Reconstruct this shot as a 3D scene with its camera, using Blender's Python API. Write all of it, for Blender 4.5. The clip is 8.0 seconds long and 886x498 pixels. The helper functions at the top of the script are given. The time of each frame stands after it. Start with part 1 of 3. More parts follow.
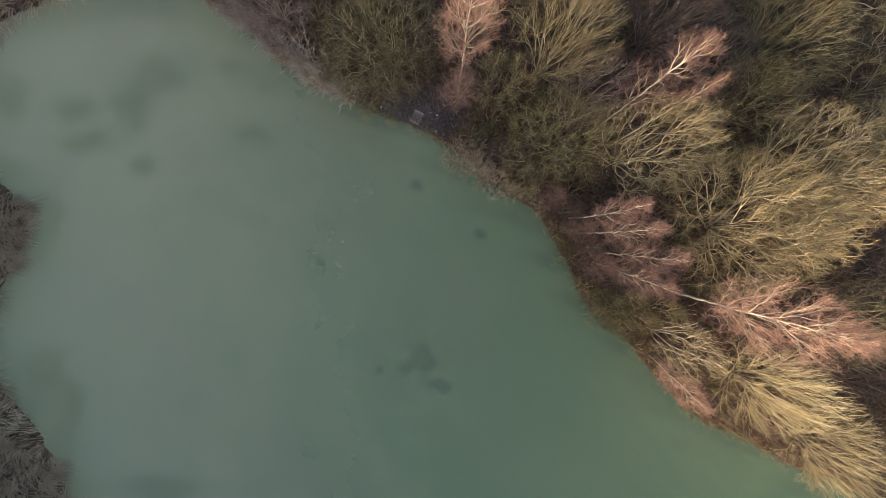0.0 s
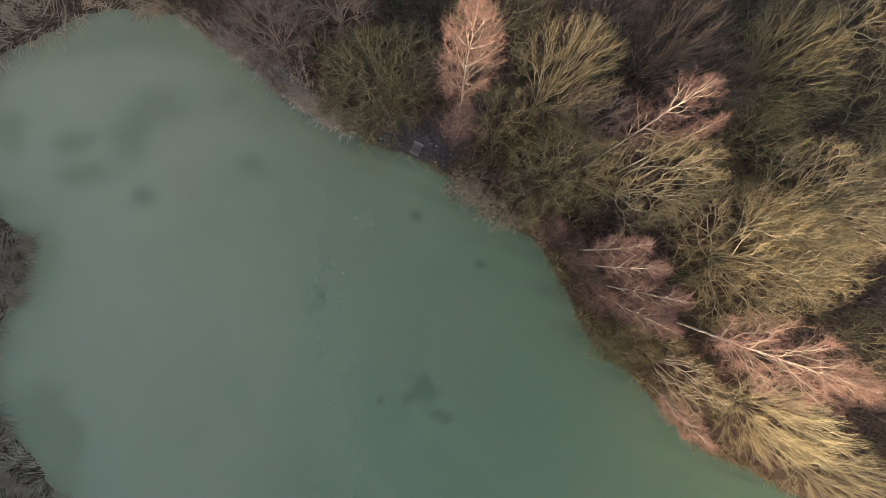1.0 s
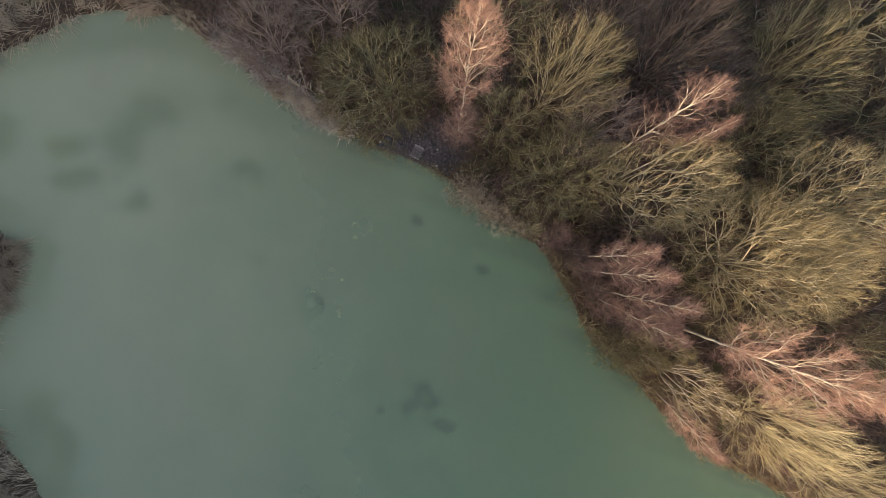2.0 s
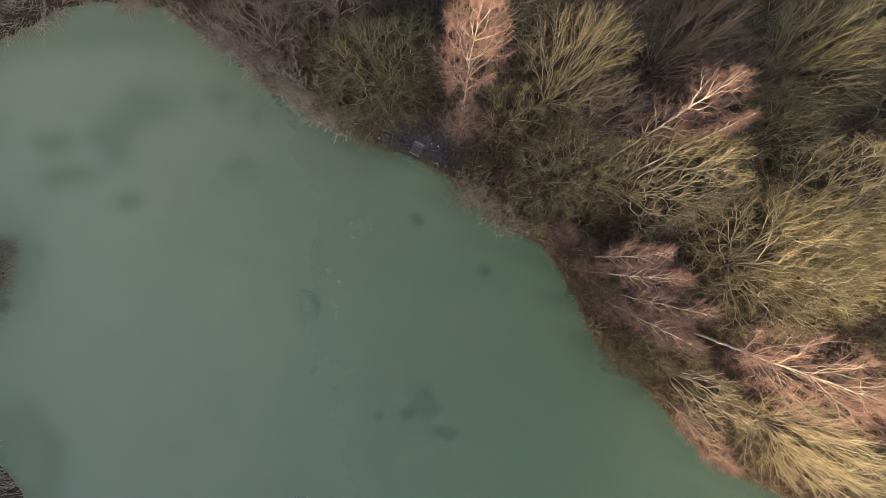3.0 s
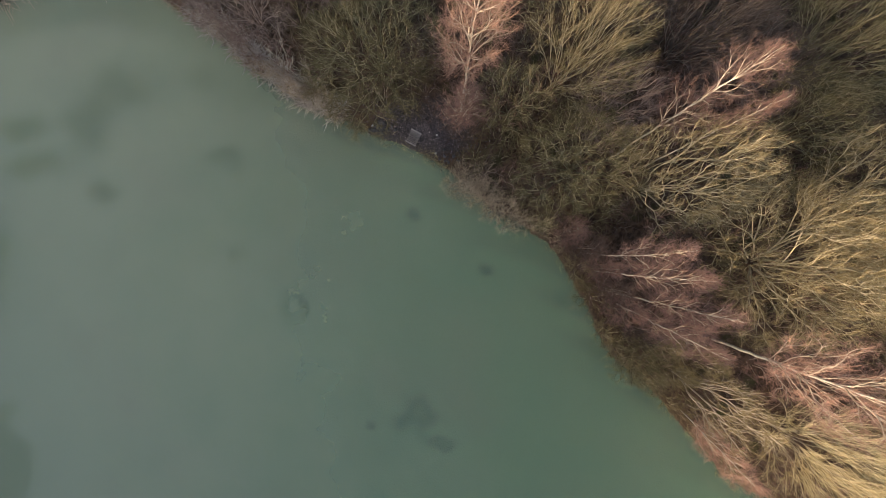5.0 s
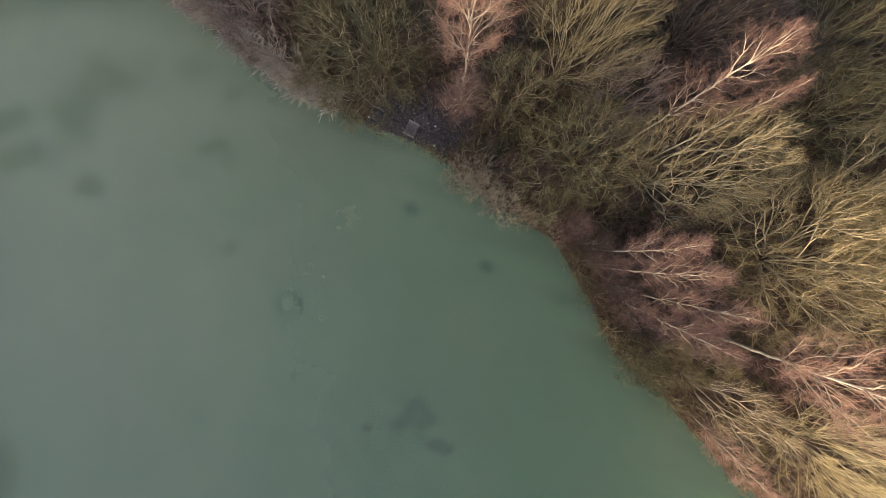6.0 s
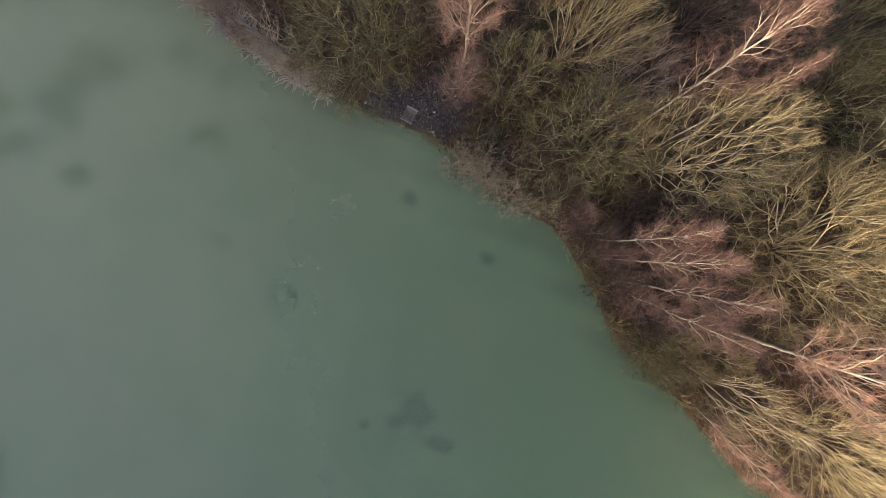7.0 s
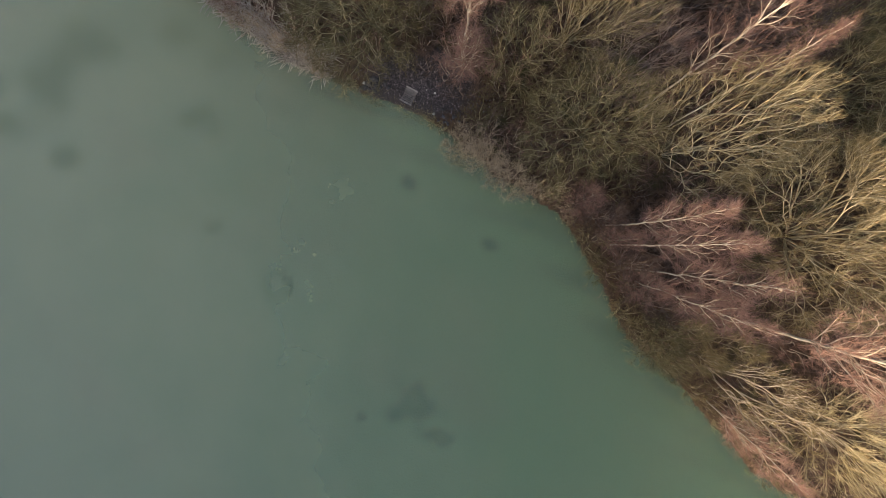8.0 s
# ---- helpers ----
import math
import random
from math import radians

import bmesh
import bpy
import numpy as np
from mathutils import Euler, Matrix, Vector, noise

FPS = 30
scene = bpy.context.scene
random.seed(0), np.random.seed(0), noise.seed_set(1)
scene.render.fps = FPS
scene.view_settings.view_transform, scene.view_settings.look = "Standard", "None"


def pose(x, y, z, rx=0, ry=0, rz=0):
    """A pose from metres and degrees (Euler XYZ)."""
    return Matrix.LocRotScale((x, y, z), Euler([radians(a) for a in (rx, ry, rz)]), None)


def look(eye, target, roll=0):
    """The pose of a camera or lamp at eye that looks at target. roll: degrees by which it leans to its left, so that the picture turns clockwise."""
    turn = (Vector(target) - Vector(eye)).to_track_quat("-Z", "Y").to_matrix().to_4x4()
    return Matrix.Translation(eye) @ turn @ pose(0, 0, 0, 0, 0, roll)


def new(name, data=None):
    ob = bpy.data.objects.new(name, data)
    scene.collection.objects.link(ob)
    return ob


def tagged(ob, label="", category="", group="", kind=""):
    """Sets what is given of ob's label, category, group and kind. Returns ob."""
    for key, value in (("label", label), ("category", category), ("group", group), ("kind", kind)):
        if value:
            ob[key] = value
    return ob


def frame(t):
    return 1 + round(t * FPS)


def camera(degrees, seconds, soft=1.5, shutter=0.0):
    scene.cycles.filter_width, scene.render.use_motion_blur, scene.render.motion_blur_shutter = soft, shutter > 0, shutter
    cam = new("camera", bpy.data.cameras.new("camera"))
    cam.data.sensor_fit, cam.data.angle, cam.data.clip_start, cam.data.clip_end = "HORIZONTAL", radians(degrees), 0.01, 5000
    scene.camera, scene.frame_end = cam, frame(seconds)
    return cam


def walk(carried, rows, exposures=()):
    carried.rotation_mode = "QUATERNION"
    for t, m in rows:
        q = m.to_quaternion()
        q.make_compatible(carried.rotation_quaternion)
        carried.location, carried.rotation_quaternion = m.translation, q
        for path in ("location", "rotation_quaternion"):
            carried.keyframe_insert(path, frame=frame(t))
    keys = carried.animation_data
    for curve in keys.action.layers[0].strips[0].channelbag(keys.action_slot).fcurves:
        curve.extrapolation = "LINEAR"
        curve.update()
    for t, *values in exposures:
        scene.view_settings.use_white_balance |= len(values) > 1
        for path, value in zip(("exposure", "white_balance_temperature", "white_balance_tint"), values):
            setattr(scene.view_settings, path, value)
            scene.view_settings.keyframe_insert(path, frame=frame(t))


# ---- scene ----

# ---- camera: a drone that looks straight down, drifts forward and sinks ----
cam = camera(84.0, 8.0, soft=0.7)
PATH = [
    (0.0, 0.000, 0.000, 51.000, -0.03, 0.22, 0.15),
    (0.5, -0.074, 1.913, 51.058, 0.09, 0.20, -0.05),
    (1.0, -0.083, 3.024, 50.940, 0.15, 0.18, -0.24),
    (1.5, -0.120, 3.460, 50.500, 0.20, 0.20, -0.32),
    (3.0, -0.224, 3.595, 47.987, 0.23, 0.27, -0.36),
    (3.5, -0.144, 3.478, 47.126, 0.21, 0.32, -0.17),
    (4.0, -0.054, 3.407, 46.151, 0.18, 0.35, 0.01),
    (4.5, -0.011, 3.431, 45.262, 0.18, 0.38, 0.06),
    (6.0, 0.151, 3.060, 42.802, 0.12, 0.44, 0.14),
    (6.5, 0.235, 2.722, 42.066, 0.11, 0.52, 0.18),
    (7.0, 0.307, 2.287, 41.300, 0.10, 0.57, 0.16),
    (7.5, 0.316, 1.744, 40.627, 0.13, 0.59, 0.20),
    (8.0, 0.288, 1.104, 39.914, 0.15, 0.62, 0.24),
]
walk(cam, [(t, pose(x, y, z, rx, ry, rz)) for t, x, y, z, rx, ry, rz in PATH])

# ---- light: a low winter sun and a hazy sky ----
SUN_ELEVATION, SUN_AZIMUTH = 7.5, 215.0
world = bpy.data.worlds.new("sky")
scene.world = world
world.use_nodes = True
wn = world.node_tree.nodes
sky = wn.new("ShaderNodeTexSky")
sky.sky_type, sky.sun_disc = "NISHITA", False
sky.sun_elevation, sky.sun_rotation = radians(SUN_ELEVATION), radians(SUN_AZIMUTH)
sky.dust_density = 3.0
wn["Background"].inputs["Strength"].default_value = 0.128
world.node_tree.links.new(sky.outputs[0], wn["Background"].inputs["Color"])
sun = new("sun", bpy.data.lights.new("sun", "SUN"))
sun.data.energy, sun.data.angle, sun.data.color = 3.5, radians(2.5), (1.0, 0.80, 0.58)
az, el = radians(SUN_AZIMUTH), radians(SUN_ELEVATION)
sun_way = Vector((math.sin(az) * math.cos(el), math.cos(az) * math.cos(el), math.sin(el)))
sun.matrix_world = look(sun_way * 200, (0, 0, 0))
scene.view_settings.exposure = 1.95


# ---- materials ----
def material(name, dark, light, scale, rough=0.85, bump=0.3, fine=6.0, vary=0.25, metal=0.0):
    """Two colours mixed by coarse and fine noise, with relief and a change from thing to thing."""
    m = bpy.data.materials.new(name)
    m.use_nodes = True
    n, l = m.node_tree.nodes, m.node_tree.links
    b = n["Principled BSDF"]
    geo = n.new("ShaderNodeNewGeometry")
    coarse, grain = n.new("ShaderNodeTexNoise"), n.new("ShaderNodeTexNoise")
    coarse.inputs["Scale"].default_value, coarse.inputs["Detail"].default_value = scale, 4
    grain.inputs["Scale"].default_value, grain.inputs["Detail"].default_value = scale * fine, 3
    l.new(geo.outputs["Position"], coarse.inputs["Vector"])
    l.new(geo.outputs["Position"], grain.inputs["Vector"])
    info = n.new("ShaderNodeObjectInfo")
    add = n.new("ShaderNodeMath")
    add.operation = "MULTIPLY_ADD"
    l.new(grain.outputs["Fac"], add.inputs[0])
    add.inputs[1].default_value = 0.6
    l.new(coarse.outputs["Fac"], add.inputs[2])
    spread = n.new("ShaderNodeMapRange")
    l.new(add.outputs[0], spread.inputs["Value"])
    spread.inputs["From Min"].default_value, spread.inputs["From Max"].default_value = 0.5, 1.1
    mix = n.new("ShaderNodeMix")
    mix.data_type = "RGBA"
    l.new(spread.outputs[0], mix.inputs["Factor"])
    mix.inputs[6].default_value, mix.inputs[7].default_value = (*dark, 1), (*light, 1)
    hsv = n.new("ShaderNodeHueSaturation")
    val = n.new("ShaderNodeMapRange")
    l.new(info.outputs["Random"], val.inputs["Value"])
    val.inputs["To Min"].default_value, val.inputs["To Max"].default_value = 1 - vary, 1 + vary
    l.new(val.outputs[0], hsv.inputs["Value"])
    l.new(mix.outputs[2], hsv.inputs["Color"])
    l.new(hsv.outputs[0], b.inputs["Base Color"])
    b.inputs["Roughness"].default_value, b.inputs["Metallic"].default_value = rough, metal
    b.inputs["Specular IOR Level"].default_value = 0.25
    if bump:
        bm = n.new("ShaderNodeBump")
        bm.inputs["Strength"].default_value, bm.inputs["Distance"].default_value = bump, 0.02
        l.new(grain.outputs["Fac"], bm.inputs["Height"])
        l.new(bm.outputs[0], b.inputs["Normal"])
    return m


BIRCH_BARK = material("birch_bark", (0.30, 0.26, 0.22), (0.66, 0.60, 0.52), 3.0, 0.7)
BIRCH_BRANCH = material("birch_branch", (0.34, 0.27, 0.205), (0.66, 0.565, 0.46), 2.0, 0.75, 0)
# lighter copy of the birch twig for sunlit crowns: sunlight put into the colour
SUNLIT_BIRCH_TWIG = material("sunlit_birch_twig", (0.25, 0.145, 0.112), (0.48, 0.29, 0.225), 0.7, 0.8, 0, vary=0.1)
BIRCH_TWIG = material("birch_twig", (0.165, 0.096, 0.08), (0.315, 0.192, 0.16), 0.7, 0.8, 0, vary=0.1)
WILLOW_BARK = material("willow_bark", (0.27, 0.225, 0.15), (0.52, 0.45, 0.33), 3.0)
WILLOW_BRANCH = material("willow_branch", (0.32, 0.265, 0.175), (0.6, 0.515, 0.36), 1.5, 0.75, 0, vary=0.12)
WILLOW_TWIG = material("willow_twig", (0.165, 0.124, 0.063), (0.335, 0.26, 0.14), 0.6, 0.8, 0, vary=0.12)
MOSS_BARK = material("moss_bark", (0.10, 0.085, 0.052), (0.22, 0.185, 0.12), 3.0)
OLIVE_BRANCH = material("olive_branch", (0.25, 0.208, 0.13), (0.48, 0.405, 0.275), 1.5, 0.75, 0, vary=0.12)
OLIVE_TWIG = material("olive_twig", (0.105, 0.085, 0.041), (0.215, 0.175, 0.088), 0.6, 0.8, 0, vary=0.12)
# willow rods brightened for the sunlit trees: sunlight is part of this colour
SUNLIT_GOLD_BRANCH = material("sunlit_gold_branch", (0.47, 0.39, 0.24), (0.75, 0.65, 0.44), 1.5, 0.7, 0, vary=0.1)
SUNLIT_GOLD_TWIG = material("sunlit_gold_twig", (0.26, 0.205, 0.105), (0.45, 0.365, 0.205), 0.6, 0.75, 0, vary=0.1)
DARK_BRANCH = material("dark_branch", (0.11, 0.083, 0.072), (0.24, 0.19, 0.165), 1.5, 0.8, 0)
DARK_TWIG = material("dark_twig", (0.062, 0.046, 0.041), (0.125, 0.095, 0.084), 0.6, 0.85, 0)
MOSSY_BRANCH = material("mossy_branch", (0.28, 0.232, 0.15), (0.54, 0.455, 0.315), 1.2, 0.75, 0, vary=0.1)
MOSSY_TWIG = material("mossy_twig", (0.145, 0.112, 0.056), (0.295, 0.23, 0.12), 0.5, 0.8, 0, vary=0.1)
WET_ROCK = material("wet_rock", (0.028, 0.026, 0.03), (0.10, 0.095, 0.105), 3.0, 0.45, 0.3, vary=0.4)
SCRUB_BRANCH = material("scrub_branch", (0.155, 0.118, 0.10), (0.31, 0.25, 0.21), 1.5, 0.8, 0)
SCRUB_TWIG = material("scrub_twig", (0.08, 0.052, 0.043), (0.165, 0.112, 0.093), 0.6, 0.85, 0)
PALE_TWIG = material("pale_twig", (0.31, 0.235, 0.168), (0.53, 0.415, 0.305), 0.8, 0.85, 0)
SEDGE = material("pale_sedge", (0.33, 0.28, 0.25), (0.64, 0.57, 0.53), 0.9, 0.85, 0)
REED = material("dry_reed", (0.3, 0.21, 0.145), (0.6, 0.455, 0.34), 0.9, 0.8, 0)
GRASS = material("bank_grass", (0.19, 0.16, 0.085), (0.40, 0.345, 0.21), 0.9, 0.85, 0)
PALE_STONE = material("pale_stone", (0.40, 0.38, 0.36), (0.62, 0.60, 0.57), 4.0, 0.8, 0.3)
PALE_PLANK = material("pale_plank", (0.17, 0.15, 0.145), (0.36, 0.32, 0.31), 6.0, 0.85, 0.4)
PLANK = material("weathered_plank", (0.1, 0.085, 0.085), (0.24, 0.21, 0.205), 6.0, 0.85, 0.4)


def ground_material():
    """Leaf litter and earth above the water line, dark gravel round the fishing place, silt below with depth and bank
    shade painted in.
    """
    m = bpy.data.materials.new("earth_and_silt")
    m.use_nodes = True
    n, l = m.node_tree.nodes, m.node_tree.links
    b = n["Principled BSDF"]
    geo = n.new("ShaderNodeNewGeometry")
    sep = n.new("ShaderNodeSeparateXYZ")
    l.new(geo.outputs["Position"], sep.inputs[0])

    def noise_node(scale, detail=5):
        t = n.new("ShaderNodeTexNoise")
        t.inputs["Scale"].default_value, t.inputs["Detail"].default_value = scale, detail
        l.new(geo.outputs["Position"], t.inputs["Vector"])
        return t.outputs["Fac"]

    def blend(fac, a, c):
        x = n.new("ShaderNodeMix")
        x.data_type = "RGBA"
        l.new(fac, x.inputs["Factor"])
        for socket, v in ((x.inputs[6], a), (x.inputs[7], c)):
            if isinstance(v, tuple):
                socket.default_value = (*v, 1)
            else:
                l.new(v, socket)
        return x.outputs[2]

    def ramp(value, lo, hi):
        x = n.new("ShaderNodeMapRange")
        x.interpolation_type = "SMOOTHSTEP"
        l.new(value, x.inputs["Value"])
        x.inputs["From Min"].default_value, x.inputs["From Max"].default_value = lo, hi
        return x.outputs[0]

    litter = blend(ramp(noise_node(3.0), 0.35, 0.65), (0.045, 0.028, 0.019), (0.105, 0.066, 0.045))
    moss = blend(ramp(noise_node(0.35), 0.55, 0.7), litter, (0.055, 0.052, 0.022))
    gravel = blend(ramp(noise_node(26.0), 0.35, 0.65), (0.036, 0.029, 0.031), (0.10, 0.083, 0.087))
    away = n.new("ShaderNodeVectorMath")
    away.operation = "DISTANCE"
    flat = n.new("ShaderNodeVectorMath")
    flat.operation = "MULTIPLY"
    flat.inputs[1].default_value = (0.62, 1.0, 0.0)
    l.new(geo.outputs["Position"], flat.inputs[0])
    l.new(flat.outputs[0], away.inputs[0])
    away.inputs[1].default_value = (-1.9 * 0.62, 14.4, 0)
    wavy = n.new("ShaderNodeMath")
    wavy.operation = "MULTIPLY_ADD"
    l.new(noise_node(0.8), wavy.inputs[0])
    wavy.inputs[1].default_value = 1.6
    l.new(away.outputs["Value"], wavy.inputs[2])
    land = blend(ramp(wavy.outputs[0], 3.0, 4.0), gravel, moss)
    # water depth painted on the silt: pale western shallows, green towards the steep bank
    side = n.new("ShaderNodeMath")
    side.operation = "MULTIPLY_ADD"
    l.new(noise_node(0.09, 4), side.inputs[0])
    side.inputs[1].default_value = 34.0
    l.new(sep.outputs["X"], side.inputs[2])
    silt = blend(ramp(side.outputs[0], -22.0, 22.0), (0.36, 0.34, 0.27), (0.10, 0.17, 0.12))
    # weeds and the bank's painted shade share one dark colour
    weed_shade = n.new("ShaderNodeAttribute")
    weed_shade.attribute_name = "weed_shade"
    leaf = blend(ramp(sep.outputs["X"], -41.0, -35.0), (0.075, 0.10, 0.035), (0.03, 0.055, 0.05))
    silt = blend(ramp(weed_shade.outputs["Fac"], -0.05, 0.8), silt, leaf)
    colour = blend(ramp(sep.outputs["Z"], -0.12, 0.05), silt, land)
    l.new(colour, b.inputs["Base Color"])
    b.inputs["Roughness"].default_value = 0.95
    b.inputs["Specular IOR Level"].default_value = 0.2
    bm = n.new("ShaderNodeBump")
    bm.inputs["Strength"].default_value, bm.inputs["Distance"].default_value = 0.6, 0.06
    l.new(noise_node(6.0), bm.inputs["Height"])
    l.new(bm.outputs[0], b.inputs["Normal"])
    return m


def water_material():
    """Murky green water: light scattered by silt in it, the bed dimly seen, a smooth surface."""
    m = bpy.data.materials.new("murky_water")
    m.use_nodes = True
    n, l = m.node_tree.nodes, m.node_tree.links
    b = n["Principled BSDF"]
    geo = n.new("ShaderNodeNewGeometry")
    t = n.new("ShaderNodeTexNoise")
    t.inputs["Scale"].default_value, t.inputs["Detail"].default_value = 0.11, 6
    l.new(geo.outputs["Position"], t.inputs["Vector"])
    # more silt hangs in the western shallows than off the steep bank
    sep, silty, r = n.new("ShaderNodeSeparateXYZ"), n.new("ShaderNodeMath"), n.new("ShaderNodeMapRange")
    l.new(geo.outputs["Position"], sep.inputs[0])
    silty.operation = "MULTIPLY_ADD"
    l.new(t.outputs["Fac"], silty.inputs[0])
    silty.inputs[1].default_value = -36.0
    l.new(sep.outputs["X"], silty.inputs[2])
    l.new(silty.outputs[0], r.inputs["Value"])
    r.interpolation_type = "SMOOTHSTEP"
    r.inputs["From Min"].default_value, r.inputs["From Max"].default_value = -62.0, 4.0
    x = n.new("ShaderNodeMix")
    x.data_type = "RGBA"
    l.new(r.outputs[0], x.inputs["Factor"])
    x.inputs[6].default_value, x.inputs[7].default_value = (0.45, 0.44, 0.285, 1), (0.225, 0.305, 0.185, 1)
    # drifting clouds of brownish and of bluish silt
    last = x.outputs[2]
    for scale, shift, tint in ((0.07, 31.0, (0.335, 0.272, 0.205, 1)), (0.05, 77.0, (0.225, 0.275, 0.185, 1))):
        drift, cloud, ease, tinted = n.new("ShaderNodeVectorMath"), n.new("ShaderNodeTexNoise"), n.new("ShaderNodeMapRange"), n.new("ShaderNodeMix")
        drift.inputs[1].default_value = (shift, shift, 0)
        l.new(geo.outputs["Position"], drift.inputs[0])
        l.new(drift.outputs[0], cloud.inputs["Vector"])
        cloud.inputs["Scale"].default_value, cloud.inputs["Detail"].default_value = scale, 5
        l.new(cloud.outputs["Fac"], ease.inputs["Value"])
        ease.interpolation_type = "SMOOTHSTEP"
        ease.inputs["From Min"].default_value, ease.inputs["From Max"].default_value, ease.inputs["To Max"].default_value = 0.46, 0.74, 0.25
        tinted.data_type = "RGBA"
        l.new(ease.outputs[0], tinted.inputs["Factor"])
        l.new(last, tinted.inputs[6])
        tinted.inputs[7].default_value = tint
        last = tinted.outputs[2]
    l.new(last, b.inputs["Base Color"])
    b.inputs["Roughness"].default_value, b.inputs["IOR"].default_value = 0.06, 1.33
    b.inputs["Alpha"].default_value = 0.53
    r = n.new("ShaderNodeTexNoise")
    r.inputs["Scale"].default_value, r.inputs["Detail"].default_value = 1.3, 3
    l.new(geo.outputs["Position"], r.inputs["Vector"])
    bm = n.new("ShaderNodeBump")
    bm.inputs["Strength"].default_value, bm.inputs["Distance"].default_value = 0.25, 0.02
    l.new(r.outputs["Fac"], bm.inputs["Height"])
    l.new(bm.outputs[0], b.inputs["Normal"])
    return m


EARTH, WATER = ground_material(), water_material()


# ---- mesh helpers ----
def mesh_of(name, verts, faces, materials, which=None):
    """A mesh from an array of vertices and one of faces, or a list of face arrays with three or four corners each."""
    me = bpy.data.meshes.new(name)
    verts = np.asarray(verts, np.float32)
    groups = [np.asarray(f, np.int32) for f in (faces if isinstance(faces, list) and isinstance(faces[0], np.ndarray) else [faces])]
    loops = np.concatenate([f.ravel() for f in groups])
    sizes = np.concatenate([np.full(len(f), f.shape[1], np.int32) for f in groups])
    me.vertices.add(len(verts))
    me.vertices.foreach_set("co", verts.ravel())
    me.loops.add(len(loops))
    me.loops.foreach_set("vertex_index", loops)
    me.polygons.add(len(sizes))
    me.polygons.foreach_set("loop_start", np.concatenate([[0], np.cumsum(sizes)[:-1]]).astype(np.int32))
    for mat in materials:
        me.materials.append(mat)
    if which is not None:
        me.polygons.foreach_set("material_index", np.asarray(which, np.int32))
    me.update(calc_edges=True)
    me.validate()
    return me


def part_mesh(name, me, parent, label=""):
    ob = new(name, me)
    ob.parent = parent
    return tagged(ob, label)


def part(name, bm, mat, parent, label=""):
    me = bpy.data.meshes.new(name)
    bm.to_mesh(me)
    bm.free()
    me.materials.append(mat)
    return part_mesh(name, me, parent, label)


def unit(v):
    return v / np.maximum(np.linalg.norm(v, axis=-1, keepdims=True), 1e-9)


def tubes(P, R, sides=3):
    """Tapered tubes along curves P (n, k, 3) with radii R (n, k): vertices and quads."""
    n, k, _ = P.shape
    T = unit(np.gradient(P, axis=1))
    ref = np.where(np.abs(T[..., 2:3]) > 0.9, np.array([1.0, 0, 0]), np.array([0, 0, 1.0]))
    A = unit(np.cross(T, ref))
    B = np.cross(T, A)
    ang = np.arange(sides) * 2 * np.pi / sides
    V = P[:, :, None] + R[:, :, None, None] * (np.cos(ang)[:, None] * A[:, :, None] + np.sin(ang)[:, None] * B[:, :, None])
    i = np.arange(n)[:, None, None] * k * sides
    j = np.arange(k - 1)[None, :, None] * sides
    s, s1 = np.arange(sides), (np.arange(sides) + 1) % sides
    F = np.stack([i + j + s, i + j + s1, i + j + sides + s1, i + j + sides + s], -1)
    return V.reshape(-1, 3), F.reshape(-1, 4)


def spikes(P, R):
    """Short shoots that taper to a point: three-sided, one length, open at the foot."""
    n = len(P)
    T = unit(P[:, -1] - P[:, 0])
    ref = np.where(np.abs(T[:, 2:3]) > 0.9, np.array([1.0, 0, 0]), np.array([0, 0, 1.0]))
    A = unit(np.cross(T, ref))
    B = np.cross(T, A)
    ring = [P[:, 0] + R[:, :1] * (math.cos(a) * A + math.sin(a) * B) for a in (0, 2.0944, 4.1888)]
    V = np.stack(ring + [P[:, -1]], 1).reshape(-1, 3)
    F = np.arange(n)[:, None, None] * 4 + np.array([(0, 1, 3), (1, 2, 3), (2, 0, 3)])[None]
    return V, F.reshape(-1, 3)


def bundle(sets):
    """Joins (verts, faces, material number) sets into one mesh's arrays."""
    verts, faces, which, base = [], [], [], 0
    for v, f, w in sets:
        verts.append(v)
        faces.append(f + base)
        which.append(np.full(len(f), w))
        base += len(v)
    return np.concatenate(verts), faces, np.concatenate(which)


def bezier(a, b, c, k):
    """Quadratic curves; a, b, c are (n, 3)."""
    u = np.linspace(0, 1, k)[None, :, None]
    return (1 - u) ** 2 * a[:, None] + 2 * u * (1 - u) * b[:, None] + u ** 2 * c[:, None]


def sprout(rng, P, R, count, lo, hi, length, spread, k, rise, wobble, thick, thin=0.35, metres=False):
    """Side shoots on curves: count to each parent, between lo and hi of its length; length in metres or as a share of the parent's."""
    n, kp, _ = P.shape
    u = lo + (hi - lo) * (np.arange(count)[None] + rng.random((n, count))) / count
    f = u * (kp - 1)
    i = np.minimum(f.astype(int), kp - 2)
    w = (f - i)[..., None]
    rows = np.arange(n)[:, None]
    at = P[rows, i] * (1 - w) + P[rows, i + 1] * w
    r0 = R[rows, i] * (1 - w[..., 0]) + R[rows, i + 1] * w[..., 0]
    tan = unit(P[rows, i + 1] - P[rows, i])
    side = unit(np.cross(tan, rng.normal(size=tan.shape)))
    a = np.radians(spread) * rng.uniform(0.6, 1.35, (n, count, 1))
    d = unit(np.cos(a) * tan + np.sin(a) * side)
    whole = 1.0 if metres else np.linalg.norm(np.diff(P, axis=1), axis=2).sum(1)[:, None]
    ln = whole * length * (1.15 - 0.6 * u) * rng.uniform(0.55, 1.25, (n, count))
    step = (ln / (k - 1))[..., None]
    pts = [at]
    for _ in range(k - 1):
        d = unit(d + np.array([0, 0, rise]) + rng.normal(0, wobble, d.shape))
